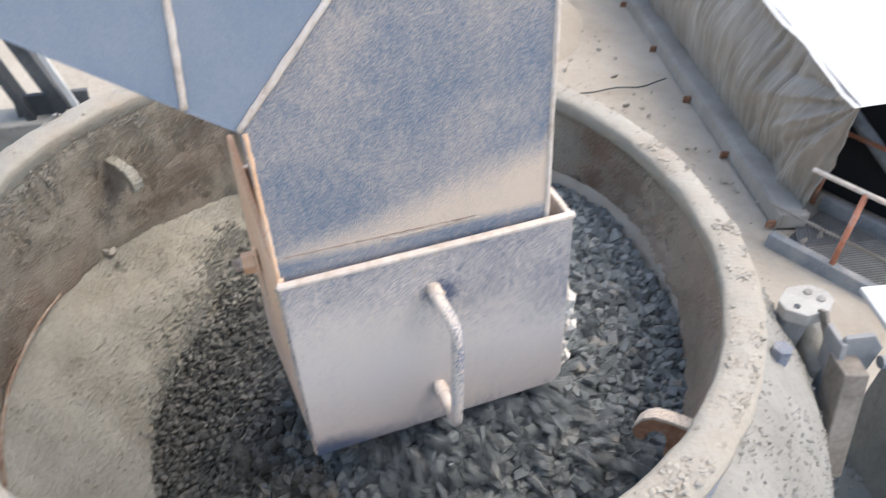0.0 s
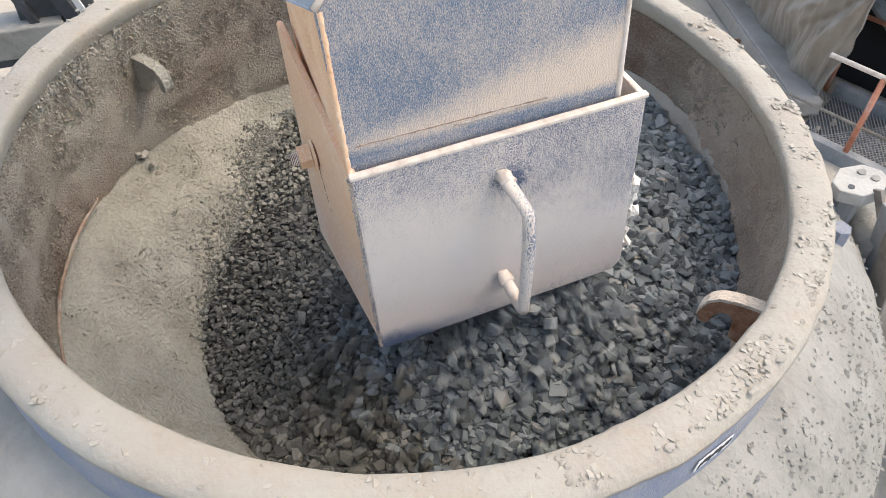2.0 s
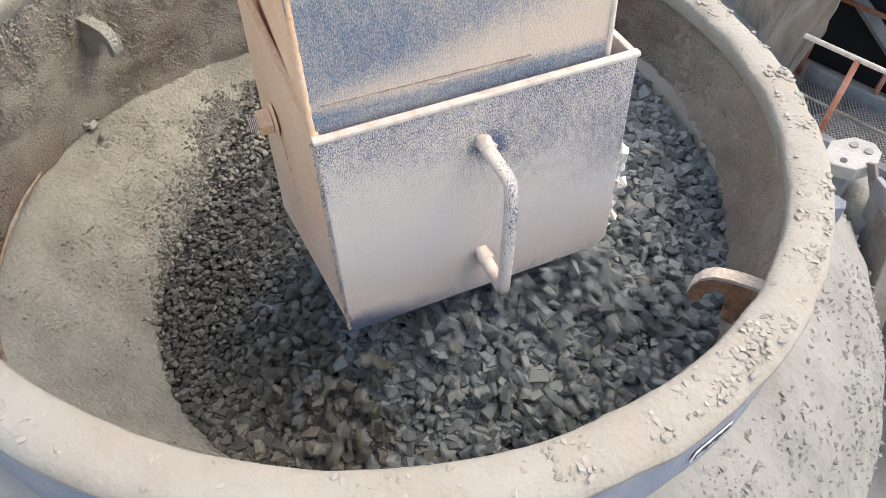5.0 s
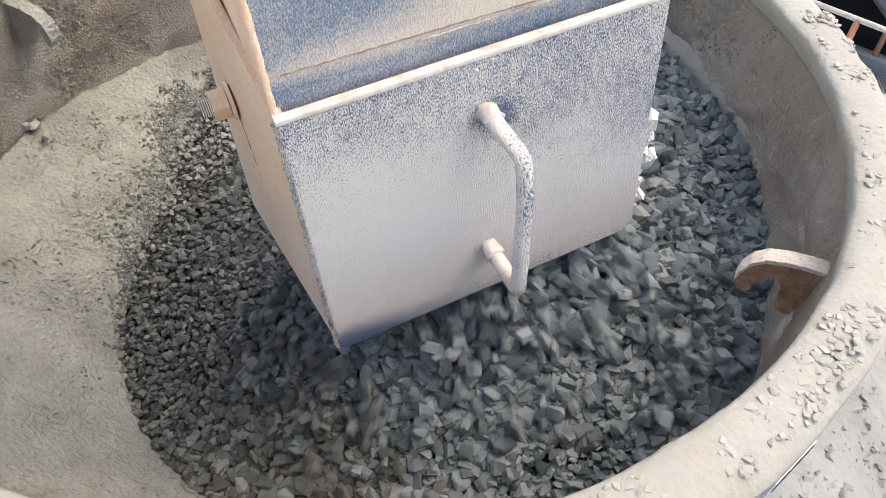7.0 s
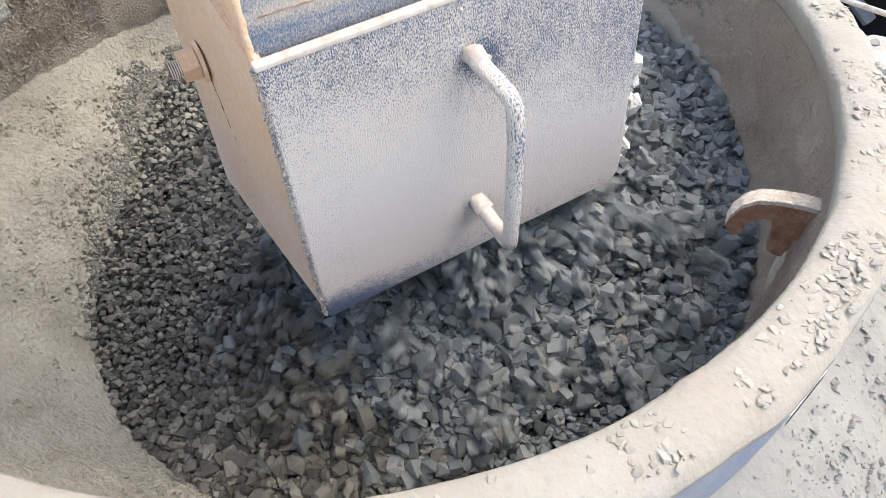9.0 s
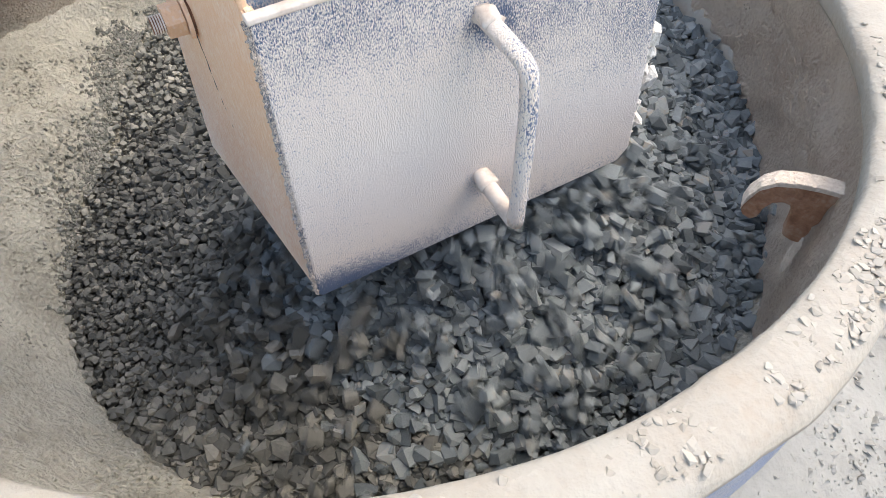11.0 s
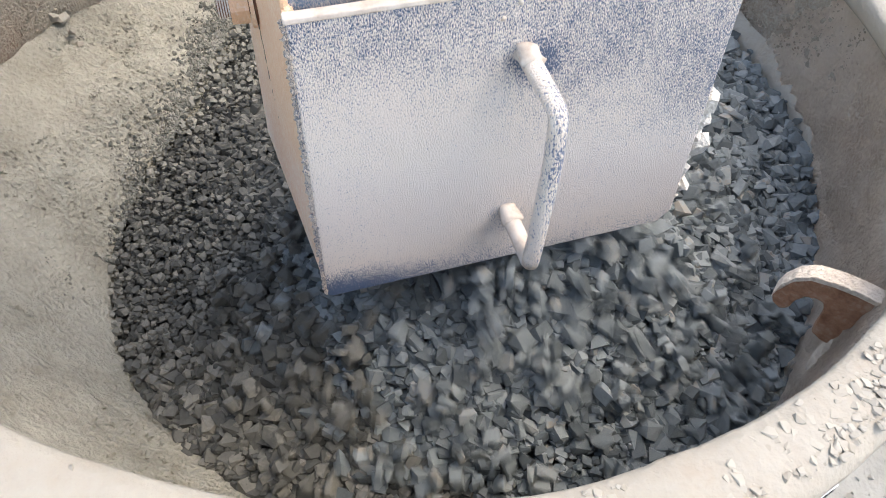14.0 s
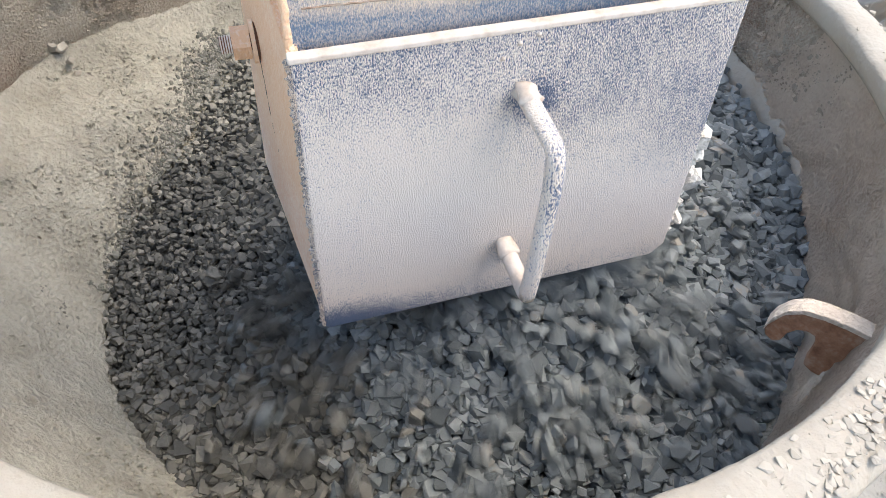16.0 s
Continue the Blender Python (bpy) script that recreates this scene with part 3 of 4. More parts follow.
def liner_grit():
    rng = random.Random(14)
    out = []
    for i in range(11000):
        a = radians(rng.uniform(85, 262))
        r = 0.405 + 0.19 * rng.random()
        p = Vector((r * math.cos(a), r * math.sin(a), 0))
        if noise.noise(p * 10) < 0.06:
            continue
        p.z = cone_z(r, p.y) + liner_cake(p.x, p.y) + lump(Vector((p.x, p.y, cone_z(r))), 9, 0.006) + 0.001
        out.append((p[:], 0.0016 + 0.0065 * rng.random() ** 5, (rng.random() * 6, rng.random() * 6, rng.random() * 6)))
    return out


scatter("liner_grit", liner_grit(), m_cone, crusher, "dusty grit stuck to the liner", kind="stuff")
scatter("rim_rubble", rim_debris(), m_debris, None, "cream dusty stone chips lying on the hopper rim", "rubble", squash=0.62)
scatter("skirt_rubble", skirt_debris(), m_outer, None, "pale dusty stone chips on the sloping outer cone", "rubble", squash=0.7)

# ---- chute with its sleeve box, hung slightly askew ----
BOX = BASE @ pose(0, 0, 2.0)
sleeve = thing("chute_sleeve", "dusty blue steel sleeve box with a bent bar handle", "chute sleeve", BOX)
T = 0.009
part("front_plate", prism([(-0.2, -0.007), (0.2, -0.004), (0.2, -0.318), (0.186, -0.334), (-0.196, -0.346), (-0.2, -0.342)], 1, 0, T, 0.002), m_box, sleeve, "dusty blue front plate")
part("top_lip", prism([(-0.202, -0.0095), (0.203, -0.0065), (0.203, -0.0005), (-0.202, -0.0035)], 1, -0.001, T + 0.001, 0.0015), m_pale, sleeve, "pale dust on the top edge")
left = bmesh.new()
vs = [(-0.200, T, -0.006), (-0.219, 0.285, 0.062), (-0.227, 0.285, -0.345), (-0.200, T, -0.342)]
quad = [left.verts.new(v) for v in vs] + [left.verts.new((v[0] + T, v[1], v[2])) for v in vs]
for f in ((0, 1, 2, 3), (7, 6, 5, 4), (0, 4, 5, 1), (1, 5, 6, 2), (2, 6, 7, 3), (3, 7, 4, 0)):
    left.faces.new([quad[i] for i in f])
bmesh.ops.recalc_face_normals(left, faces=left.faces[:])
bmesh.ops.bevel(left, geom=left.edges[:], offset=0.002, segments=2, affect="EDGES")
part("side_plate", left, m_side, sleeve, "dusty side plate, coloured peach for warm bounced light")
part("side_plate", prism([(T, 0), (0.285, 0), (0.285, -0.33), (T, -0.32)], 0, 0.2 - T, 0.2, 0.002), m_pale, sleeve)
part("back_plate", block(-0.208, 0.2 - T, 0.285, 0.294, -0.33, 0.0, 0.002), m_pale, sleeve)
part("edge_weld", tube([(-0.2005, 0.004, -0.008 - 0.332 * i / 240) for i in range(241)], 0.0034, 8, rough=1.1, grain=330), m_edge, sleeve, "rough corner weld")
bar = [(-0.004, 0.0, -0.066), (-0.001, -0.022, -0.0725), (0.003, -0.045, -0.0805), (0.0055, -0.055, -0.086), (0.007, -0.060, -0.093), (0.0075, -0.061, -0.103), (0.008, -0.0615, -0.14), (0.006, -0.062, -0.19),
       (0.004, -0.062, -0.24), (0.002, -0.062, -0.270), (0.0015, -0.061, -0.280)]
handle = part("handle", tube(bar, 0.0088, 16, rough=0.05), m_bar, sleeve, "bent bar handle, dusty and worn", smooth=True)
part("handle_stub", tube([(-0.004, 0.0, -0.262), (-0.0015, -0.03, -0.2695), (0.0015, -0.060, -0.279)], 0.0088, 14, rough=0.06), m_pale, handle, smooth=True)
for z in (-0.065, -0.261):
    part("weld", tube([(-0.004, 0.001, z), (-0.004, -0.002, z - 0.0005), (-0.0035, -0.006, z - 0.0012), (-0.0027, -0.012, z - 0.0025), (-0.002, -0.017, z - 0.004)], 0.0099, 12, rough=0.5), m_pale, handle, "weld collar", smooth=True)
bolt = part("bolt", tube([(-0.205, 0.192, -0.105), (-0.252, 0.192, -0.105)], 0.0085, 14), m_rust, sleeve, "rusty threaded bolt", smooth=True)
for k in range(5):
    x = -0.2405 - k * 0.0024
    part("thread", tube([(x, 0.192, -0.105), (x - 0.0014, 0.192, -0.105)], 0.0096, 14), m_pale, bolt)
part("nut", tube([(-0.222, 0.192, -0.105), (-0.240, 0.192, -0.105)], 0.0165, 6, rough=0.1), m_side, bolt, "dusty hexagon nut")
part("washer", tube([(-0.217, 0.192, -0.105), (-0.221, 0.192, -0.105)], 0.022, 20), m_peach, bolt)
part("washer", tube([(-0.212, 0.192, -0.105), (-0.216, 0.192, -0.105)], 0.019, 20), m_rust, bolt)
crack = []
for i in range(15):
    u = i / 14
    y, z = 0.184 - 0.036 * u + 0.003 * noise.noise(Vector((u * 6, 1, 0))), -0.122 - 0.092 * u
    d = (y - T) / (0.285 - T)
    top_x, low_x = -0.200 - 0.019 * d, -0.200 - 0.027 * d
    crack.append((top_x + (low_x - top_x) * -z / 0.343, y, z))
part("slot", tube(crack, 0.0019, 6, rough=0.7, grain=200), m_dark, sleeve, "dark crooked open slot")
rngc = random.Random(3)
for (x, y, z, s) in ((0.212, 0.012, -0.172, 0.042), (0.209, 0.014, -0.190, 0.03), (0.212, 0.012, -0.228, 0.038), (0.205, 0.014, -0.246, 0.026), (0.206, 0.014, -0.288, 0.032), (0.203, 0.012, -0.208, 0.018), (0.202, 0.012, -0.266, 0.018), (0.201, 0.013, -0.15, 0.012)) + tuple((0.2 + 0.010 * rngc.random(), 0.012, -0.14 - 0.17 * rngc.random(), 0.009 + 0.014 * rngc.random()) for k in range(34)):
    vsr, fsr = ROCKS[rngc.randrange(30)]
    cb = bmesh.new()
    cv = [cb.verts.new((v[0] * s * 0.68, v[1] * s * 0.85, v[2] * s * 1.1)) for v in vsr]
    for f in fsr:
        cb.faces.new([cv[i] for i in f])
    part("crust", cb, m_crust, sleeve, "pale crust of caked dust", at=pose(x, y, z, rngc.uniform(0, 90), rngc.uniform(0, 90), rngc.uniform(0, 90)))
for x, z in ((-0.012, -0.018), (-0.026, -0.031), (0.004, -0.012)):
    part("spatter", tube([(x, 0.001, z), (x, -0.0008, z)], 0.0024, 8, rough=0.4), m_pale, sleeve, smooth=True)

chute = thing("feed_chute", "dusty blue welded steel feed chute coming down at a slant", "chute", BOX)
part("front_panel", prism([(-0.196, -0.05), (0.168, -0.05), (0.168, 0.62), (-0.203, 0.209)], 1, 0.019, 0.025, 0.0015), m_chute, chute, "dusty blue front panel")
part("turn_panel", prism([(-0.203, 0.209), (0.168, 0.62), (0.05, 0.86), (-0.205, 0.72), (-0.251, 0.246)], 1, 0.0205, 0.025), m_slant, chute, "blue bend panel")
part("slant_panel", prism([(-0.251, 0.246), (-0.205, 0.72), (0.05, 0.86), (-0.10, 1.0), (-1.0, 1.10), (-1.0, 0.82)], 1, 0.0195, 0.025), m_slant, chute, "blue slanting side panel")
part("weld_seam", tube([(-0.203 + 0.371 * i / 40, 0.0185, 0.209 + 0.411 * i / 40) for i in range(41)], 0.0042, 8, rough=0.3), m_pale, chute, "pale weld seam", smooth=True)
part("weld_seam", tube([(-0.251 + 0.046 * i / 40, 0.019, 0.246 + 0.474 * i / 40) for i in range(41)], 0.0040, 8, rough=0.3), m_pale, chute, "pale weld seam", smooth=True)
part("left_panel", block(-0.199, -0.193, 0.025, 0.285, -0.05, 0.213), m_peach, chute, "dusty side panel, coloured peach for warm bounced light")
part("right_panel", block(0.162, 0.168, 0.025, 0.285, -0.05, 0.62), m_chute, chute)
part("back_panel", block(-0.193, 0.162, 0.279, 0.285, -0.05, 0.62), m_chute, chute)
low = prism([(-0.203, 0.209), (-1.0, 0.82), (-1.0, 0.814), (-0.199, 0.203)], 1, 0.019, 0.285)
part("bottom_panel", low, m_slant, chute)
top = prism([(0.168, 0.62), (-0.10, 1.0), (-1.0, 1.10), (-1.0, 1.106), (-0.10, 1.006), (0.174, 0.62)], 1, 0.019, 0.285)
part("top_panel", top, m_chute, chute)
part("back_side_panel", prism([(-0.203, 0.209), (0.168, 0.62), (-0.10, 1.0), (-1.0, 1.10), (-1.0, 0.82)], 1, 0.279, 0.285), m_chute, chute)
part("rust_line", tube([(-0.185 + 0.25 * i / 60, 0.0189, 0.026 - 0.004 * i / 60 + 0.001 * noise.noise(Vector((i * 0.5, 3, 0)))) for i in range(61)], 0.0009, 6, rough=1.2), m_seam, chute, "thin rusty line across the plate")
part("rust_bead", tube([(-0.06 + 0.13 * i / 40, 0.0188, 0.018 + 0.0012 * noise.noise(Vector((i * 0.7, 0, 0)))) for i in range(41)], 0.0012, 6, rough=1.2), m_weld, chute, "rusty bead along the plate")
part("corner_weld", tube([(-0.1975, 0.020, -0.03 + 0.235 * i / 40) for i in range(41)], 0.0034, 8, rough=0.5), m_peach, chute, "rough dusty corner weld", smooth=True)
part("edge_flange", tube([(0.168, 0.020, -0.05 + 0.66 * i / 20) for i in range(21)], 0.004, 8, rough=0.3), m_pale, chute, "pale worn edge", smooth=True)

# ---- clamp and fittings on the crusher frame ----
clamp = thing("clamp_bracket", "dusty steel clamp bracket with a bolt hole and channel uprights", "bracket", pose(0.80, -0.26, RIM - 0.16, 0, 0, -17))
hexa = [(0.05 * math.cos(radians(a)), 0.041 * math.sin(radians(a))) for a in (15, 60, 110, 165, 200, 250, 300, 340)]
plate = part("lug_plate", prism(hexa, 2, -0.028, 0.0, 0.002), m_plate, clamp, "pale plate with a bolt hole", at=pose(-0.012, 0.026, 0.008, 0, -8, 8))
part("bolt_hole", tube([(-0.024, -0.012, -0.005), (-0.024, -0.012, 0.0012)], 0.006, 14), m_dark, plate)
for x, y in ((0.012, 0.016), (0.026, -0.006)):
    part("washer", tube([(x, y, 0.0), (x, y, 0.003)], 0.0075, 18), m_outer, plate)
part("bolt_head", tube([(-0.02, 0.03, -0.16), (-0.02, 0.03, -0.02)], 0.03, 14), m_grey, clamp)
part("rib", prism([(-0.11, -0.15), (-0.095, -0.15), (0.035, 0.012), (0.02, 0.02)], 0, -0.004, 0.004, 0.001), m_weather, clamp, "thin dusty steel rib", at=pose(0.012, -0.035, 0.0, 0, 0, 20))
part("channel_web", prism([(0.0, -0.17), (0.07, -0.17), (0.085, 0.0), (0.06, 0.03), (0.012, 0.02)], 1, -0.085, -0.075, 0.002), m_grey, clamp, "grey steel web")
part("channel_flange", prism([(-0.14, -0.17), (-0.08, -0.17), (-0.03, 0.005), (-0.09, 0.01)], 0, 0.005, 0.016, 0.002), m_grey, clamp)
part("channel_upright", prism([(-0.20, -0.22), (-0.135, -0.22), (-0.075, -0.02), (-0.135, -0.015)], 0, 0.0, 0.045, 0.003), m_weather, clamp, "weathered steel upright")
part("roller", tube([(0.035, -0.07, -0.09), (0.035, 0.05, -0.09)], 0.038, 16), m_outer, clamp, "dusty round spacer", smooth=True)
part("pin", tube([(0.08, -0.10, -0.02), (0.11, -0.10, -0.02)], 0.012, 10), m_grey, clamp)
part("blue_nut", tube([(0.655, -0.337, RIM - 0.16), (0.655, -0.337, RIM - 0.128)], 0.017, 6), m_band, crusher, "blue painted nut")
cover = thing("cover_plate", "white dust-covered sheet lying on the machine frame", "cover plate", pose(1.21, -0.38, RIM - 0.19, 4, -3, -12))
part("sheet", block(-0.27, 0.6, -0.5, 0.13, -0.012, 0.0, 0.003), m_white, cover)
part("support", block(-0.2, 0.5, -0.42, 0.05, -0.43, -0.013, 0.004), m_outer, cover, "dusty support below the sheet")

# ---- steel frame behind the hopper ----
frame_rack = thing("steel_frame", "dark steel support frame with dusty cross beam", "frame")
part("cross_beam", block(-1.6, -0.62, 1.44, 1.56, 1.36, 1.46, 0.006), m_outer, frame_rack, "dust-covered beam")
part("cross_web", block(-1.6, -0.62, 1.47, 1.53, 1.32, 1.36, 0.004), m_dark, frame_rack)
for x0, x1, w in ((-0.86, -0.70, 0.028), (-0.77, -0.60, 0.045)):
    part("brace", prism([(x0, 1.92), (x0 + w, 1.92), (x1 + w, 1.42), (x1, 1.42)], 1, 1.46, 1.54, 0.003), m_dark, frame_rack, "dark inclined brace")
part("brace_strip", prism([(-0.655, 1.80), (-0.64, 1.80), (-0.535, 1.46), (-0.555, 1.46)], 1, 1.44, 1.455, 0.001), m_white, frame_rack, "bright strip on the brace")
part("gusset", block(-0.74, -0.52, 1.49, 1.51, 1.40, 1.53, 0.002), m_dark, frame_rack)
for x in (-1.5, -0.62):
    part("leg", block(x - 0.05, x + 0.05, 1.45, 1.55, 0.0, 1.32, 0.004), m_dark, frame_rack)

# ---- tarpaulin shed, walkway and railing beyond the hopper ----
LOW = Vector((3.0, 1.82, 0.06))
FAR = Vector((4.35, 7.6, 0.06))
shed = thing("tarpaulin_shed", "shed wall hung with a dusty creased grey tarpaulin", "shed")
along = (FAR - LOW).normalized()
outw = Vector((along.y, -along.x, 0))


PEAK = Vector((2.99, 1.60, 0.93))
LONG = 6.0


def cloth():
    bm = bmesh.new()
    nu, nv = 440, 60
    rows = []
    for i in range(nu + 1):
        u = (i / nu) ** 1.5
        row = []
        for j in range(nv + 1):
            v = j / nv
            a, c = LOW + outw * 0.12 + Vector((0, 0, 0.04)) + along * LONG * u, PEAK + along * LONG * u + Vector((0, 0, 0.35 * u))
            p = a.lerp(c, v)
            p -= outw * 0.10 * math.sin(math.pi * v) * (1 - math.exp(-u * 20))
            run = u * LONG
            near_end = math.exp(-run * 2.2)
            ang = math.atan2(run, (1.02 - v) * 0.95)
            reach = min(1, math.hypot(run, (1 - v) * 0.95) * 3)
            fold = (math.sin(ang * 17 + noise.noise(p * 2)) * 0.034 + math.sin(ang * 43 + 2 * noise.noise(p * 4)) * 0.013) * near_end * reach
            wave = noise.noise(Vector((run * 5.5, v * 0.7, 0)))
            fold += (abs(wave) * 0.05 + 0.022 * noise.noise(Vector((run * 17, v * 1.1, 4))) + 0.010 * noise.noise(Vector((run * 42, v * 0.8, 7)))) * (1 - near_end) * (0.3 + v)
            crease = noise.noise(Vector((run * 9 + 1.3 * v, v * 0.5, 2)))
            fold += 0.030 * max(0.0, 1 - 3.5 * abs(crease)) * (0.35 + 0.65 * v) + 0.012 * max(0.0, 1 - 3 * abs(noise.noise(Vector((run * 26 + 2 * v, v * 0.6, 9)))))
            fold += lump(Vector((run * 1.6, v * 1.2, 1)), 1, 0.035)
            row.append(bm.verts.new(p + outw * (fold * min(1.0, (1 - v) * 7) + 0.012)))
        rows.append(row)
    for r0, r1 in zip(rows, rows[1:]):
        for j in range(nv):
            bm.faces.new((r0[j], r1[j], r1[j + 1], r0[j + 1]))
    return bm


part("tarpaulin", cloth(), m_tarp, shed, "creased dusty grey tarpaulin", smooth=True)


def upper_cloth():
    bm = bmesh.new()
    rows = []
    for i in range(41):
        u = i / 40
        row = []
        for j in range(21):
            v = j / 20
            p = PEAK + along * LONG * u + Vector((0, 0, 0.35 * u)) + outw * (3.4 * v - 0.02) + Vector((0, 0, 0.30 * math.sin(v * 2.2) - 0.01))
            row.append(bm.verts.new(p + Vector((0, 0, lump(Vector((u * 7, v * 5, 2)), 1, 0.05)))))
        rows.append(row)
    for r0, r1 in zip(rows, rows[1:]):
        for j in range(20):
            bm.faces.new((r0[j], r1[j], r1[j + 1], r0[j + 1]))
    return bm


# White sheet added from the tarpaulin's top edge outward.
part("upper_sheet", upper_cloth(), m_white, shed, "white sheet beyond the tarpaulin's top edge", smooth=True)
rail_m = Matrix.Translation(LOW) @ Matrix.Rotation(math.atan2(along.y, along.x), 4, "Z")
part("bottom_rail", block(-0.05, 6.0, -0.17, 0.0, -0.06, 0.05, 0.012), m_tarp, shed, "dusty rail weighing down the cloth", at=rail_m)
part("rail_edge", block(-0.05, 6.0, 0.002, 0.016, -0.06, 0.043, 0.004), m_tarp, shed, at=rail_m)
for d in (-0.03, 0.72, 1.47, 2.3, 3.2):
    part("rail_foot", block(d - 0.010, d + 0.010, 0.017, 0.070, -0.06, -0.01, 0.003), m_rust, shed, "rusty foot", at=rail_m)
cable = thing("cable", "thin dark cable lying across the dusty floor", "cable")
part("strand", tube([(2.3 + 0.09 * i, 3.5 + 0.02 * math.sin(i * 0.6) + 0.005 * i, 0.03 + 0.012 * math.sin(i * 1.3)) for i in range(12)], 0.006, 6), m_dark, cable, smooth=True)

walkway = thing("walkway", "steel mesh walkway with a dark edge beam", "walkway")
wm = Matrix.Translation(Vector((2.86, 1.75, 0.0))) @ Matrix.Rotation(math.atan2(-0.70, 0.33), 4, "Z")
mesh_bm = bmesh.new()
for i in range(110):
    x = 0.22 + i * 0.022
    for turn in (58, 122):
        block(0, 1, -0.002, 0.002, 0.02, 0.026, bm=mesh_bm)
        bmesh.ops.transform(mesh_bm, matrix=Matrix.Translation((x, 0.02, 0)) @ Matrix.Rotation(radians(turn), 4, "Z") @ Matrix.Diagonal((0.56, 1, 1, 1)), verts=mesh_bm.verts[-8:])
part("mesh_floor", mesh_bm, m_galv, walkway, "diamond mesh floor", at=wm, kind="stuff")
# Dark plate added for the shade seen through the mesh.
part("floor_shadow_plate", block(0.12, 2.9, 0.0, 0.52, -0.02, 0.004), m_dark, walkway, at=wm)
part("edge_beam", block(0.1, 2.9, 0.51, 0.56, -0.02, 0.09, 0.004), m_grey, walkway, at=wm)
part("edge_beam", block(0.05, 2.9, -0.06, 0.0, -0.02, 0.07, 0.004), m_grey, walkway, at=wm)
railing = thing("railing", "orange painted tube railing with a pale handrail", "railing")
for x, y, h in ((0.42, -0.03, 0.55), (1.3, -0.03, 0.55), (2.2, -0.03, 0.55)):
    part("post", tube([(x, y, 0.0), (x, y, h)], 0.016, 10), m_orange, railing, at=wm, smooth=True)
for x, y, h in ((0.05, 0.55, 0.52), (0.5, 0.55, 0.52), (1.3, 0.55, 0.52)):
    part("post", tube([(x, y, 0.0), (x, y, h)], 0.016, 10), m_orange, railing, at=wm, smooth=True)
part("handrail", tube([(0.13, -0.03, 0.55), (2.7, -0.03, 0.55)], 0.014, 10), m_pale, railing, "pale dusty handrail", at=wm, smooth=True)
part("mid_rail", tube([(0.0, -0.03, 0.24), (2.7, -0.03, 0.24)], 0.009, 8), m_weather, railing, at=wm, smooth=True)
part("handrail", tube([(0.05, 0.55, 0.52), (2.7, 0.55, 0.52)], 0.014, 10), m_orange, railing, at=wm, smooth=True)
pit = thing("machine_pit", "dark machinery and steel plates beyond the walkway", "machinery")
# Black backing added to stand in for the unlit space behind the plates.
part("void_backing", block(0.0, 4.0, 0.75, 0.85, 0.0, 0.85), m_black, pit, at=wm)
part("chute_plate", prism([(0.2, 0.85), (0.62, 0.85), (1.6, 0.1), (1.1, 0.1)], 1, 0.66, 0.70, 0.004), m_grey, pit, "grey slanted plate", at=wm)
part("drum", tube([(0.9, 0.62, 0.33), (0.9, 0.72, 0.33)], 0.12, 20), m_grey, pit, at=wm)
part("strut", tube([(0.0, 0.68, 0.6), (0.7, 0.68, 0.12)], 0.04, 8), m_grey, pit, at=wm)
mound = bmesh.new()
bmesh.ops.create_grid(mound, x_segments=40, y_segments=40, size=1)
for v in mound.verts:
    d = v.co.length
    v.co.z = max(0, 1 - d) * 0.7 + lump(v.co, 3, 0.1) * max(0, 1.1 - d) - 0.03
    v.co.x *= 1.1
    v.co.y *= 1.3
part("spill_heap", mound, m_ground, None, smooth=True, at=pose(2.2, 5.2, 0))
tagged(bpy.data.objects["spill_heap"], "heap of pale spilled dust on the quarry floor", "heap", kind="stuff")
rngf = random.Random(21)
scatter("floor_rubble", [((rngf.uniform(1.2, 3.2), rngf.uniform(1.2, 6.5), 0.01), 0.012 + 0.05 * rngf.random() ** 5, (rngf.random(), rngf.random(), rngf.random() * 6)) for _ in range(700)], m_ground, None, "loose grey rubble on the dusty floor", "rubble")

# ---- the stone bed ----
bed = thing("stone_bed", "bed of dark grey crushed stone inside the hopper", "crushed stone")
# Base sheet under the stones, its dark colour standing in for shaded gaps.
base = bmesh.new()
NB = 90
gridv = {}
for i in range(NB + 1):
    for j in range(NB + 1):
        x, y = -0.62 + 1.24 * i / NB, -0.62 + 1.24 * j / NB
        if math.hypot(x, y) - off(x + 1e-6, y).length < 0.60:
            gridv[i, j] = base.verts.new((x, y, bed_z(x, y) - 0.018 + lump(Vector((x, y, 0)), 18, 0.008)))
for (i, j) in list(gridv):
    q = [gridv.get(k) for k in ((i, j), (i + 1, j), (i + 1, j + 1), (i, j + 1))]
    if all(q):
        base.faces.new(q)
part("gap_sheet", base, m_gap_filler, bed, "dark base sheet that makes the gaps between the stones look shaded", smooth=True)


def inside(x, y, margin=0.0):
    r = math.hypot(x, y) + 1e-6
    if r - off(x, y).length > 0.597:
        return False
    return r < LIP_R - 0.006 or bed_z(x, y) + margin > cone_z(r, y) + liner_cake(x, y)


def coarse(x, y):
    """How coarse the stone is at a place: fine along the far and low sides."""
    r = math.hypot(x, y)
    c = 1.0 - 0.5 * max(0, min(1, (-x - 0.02) / 0.28)) * max(0, min(1, (y + 0.35) / 0.3))
    c *= 1.0 - 0.35 * max(0, min(1, (r - 0.40) / 0.12)) * (1 if y < -0.1 and x < 0.2 else 0.0)
    return c * (1 + 0.2 * noise.noise(Vector((x * 7, y * 7, 5))))


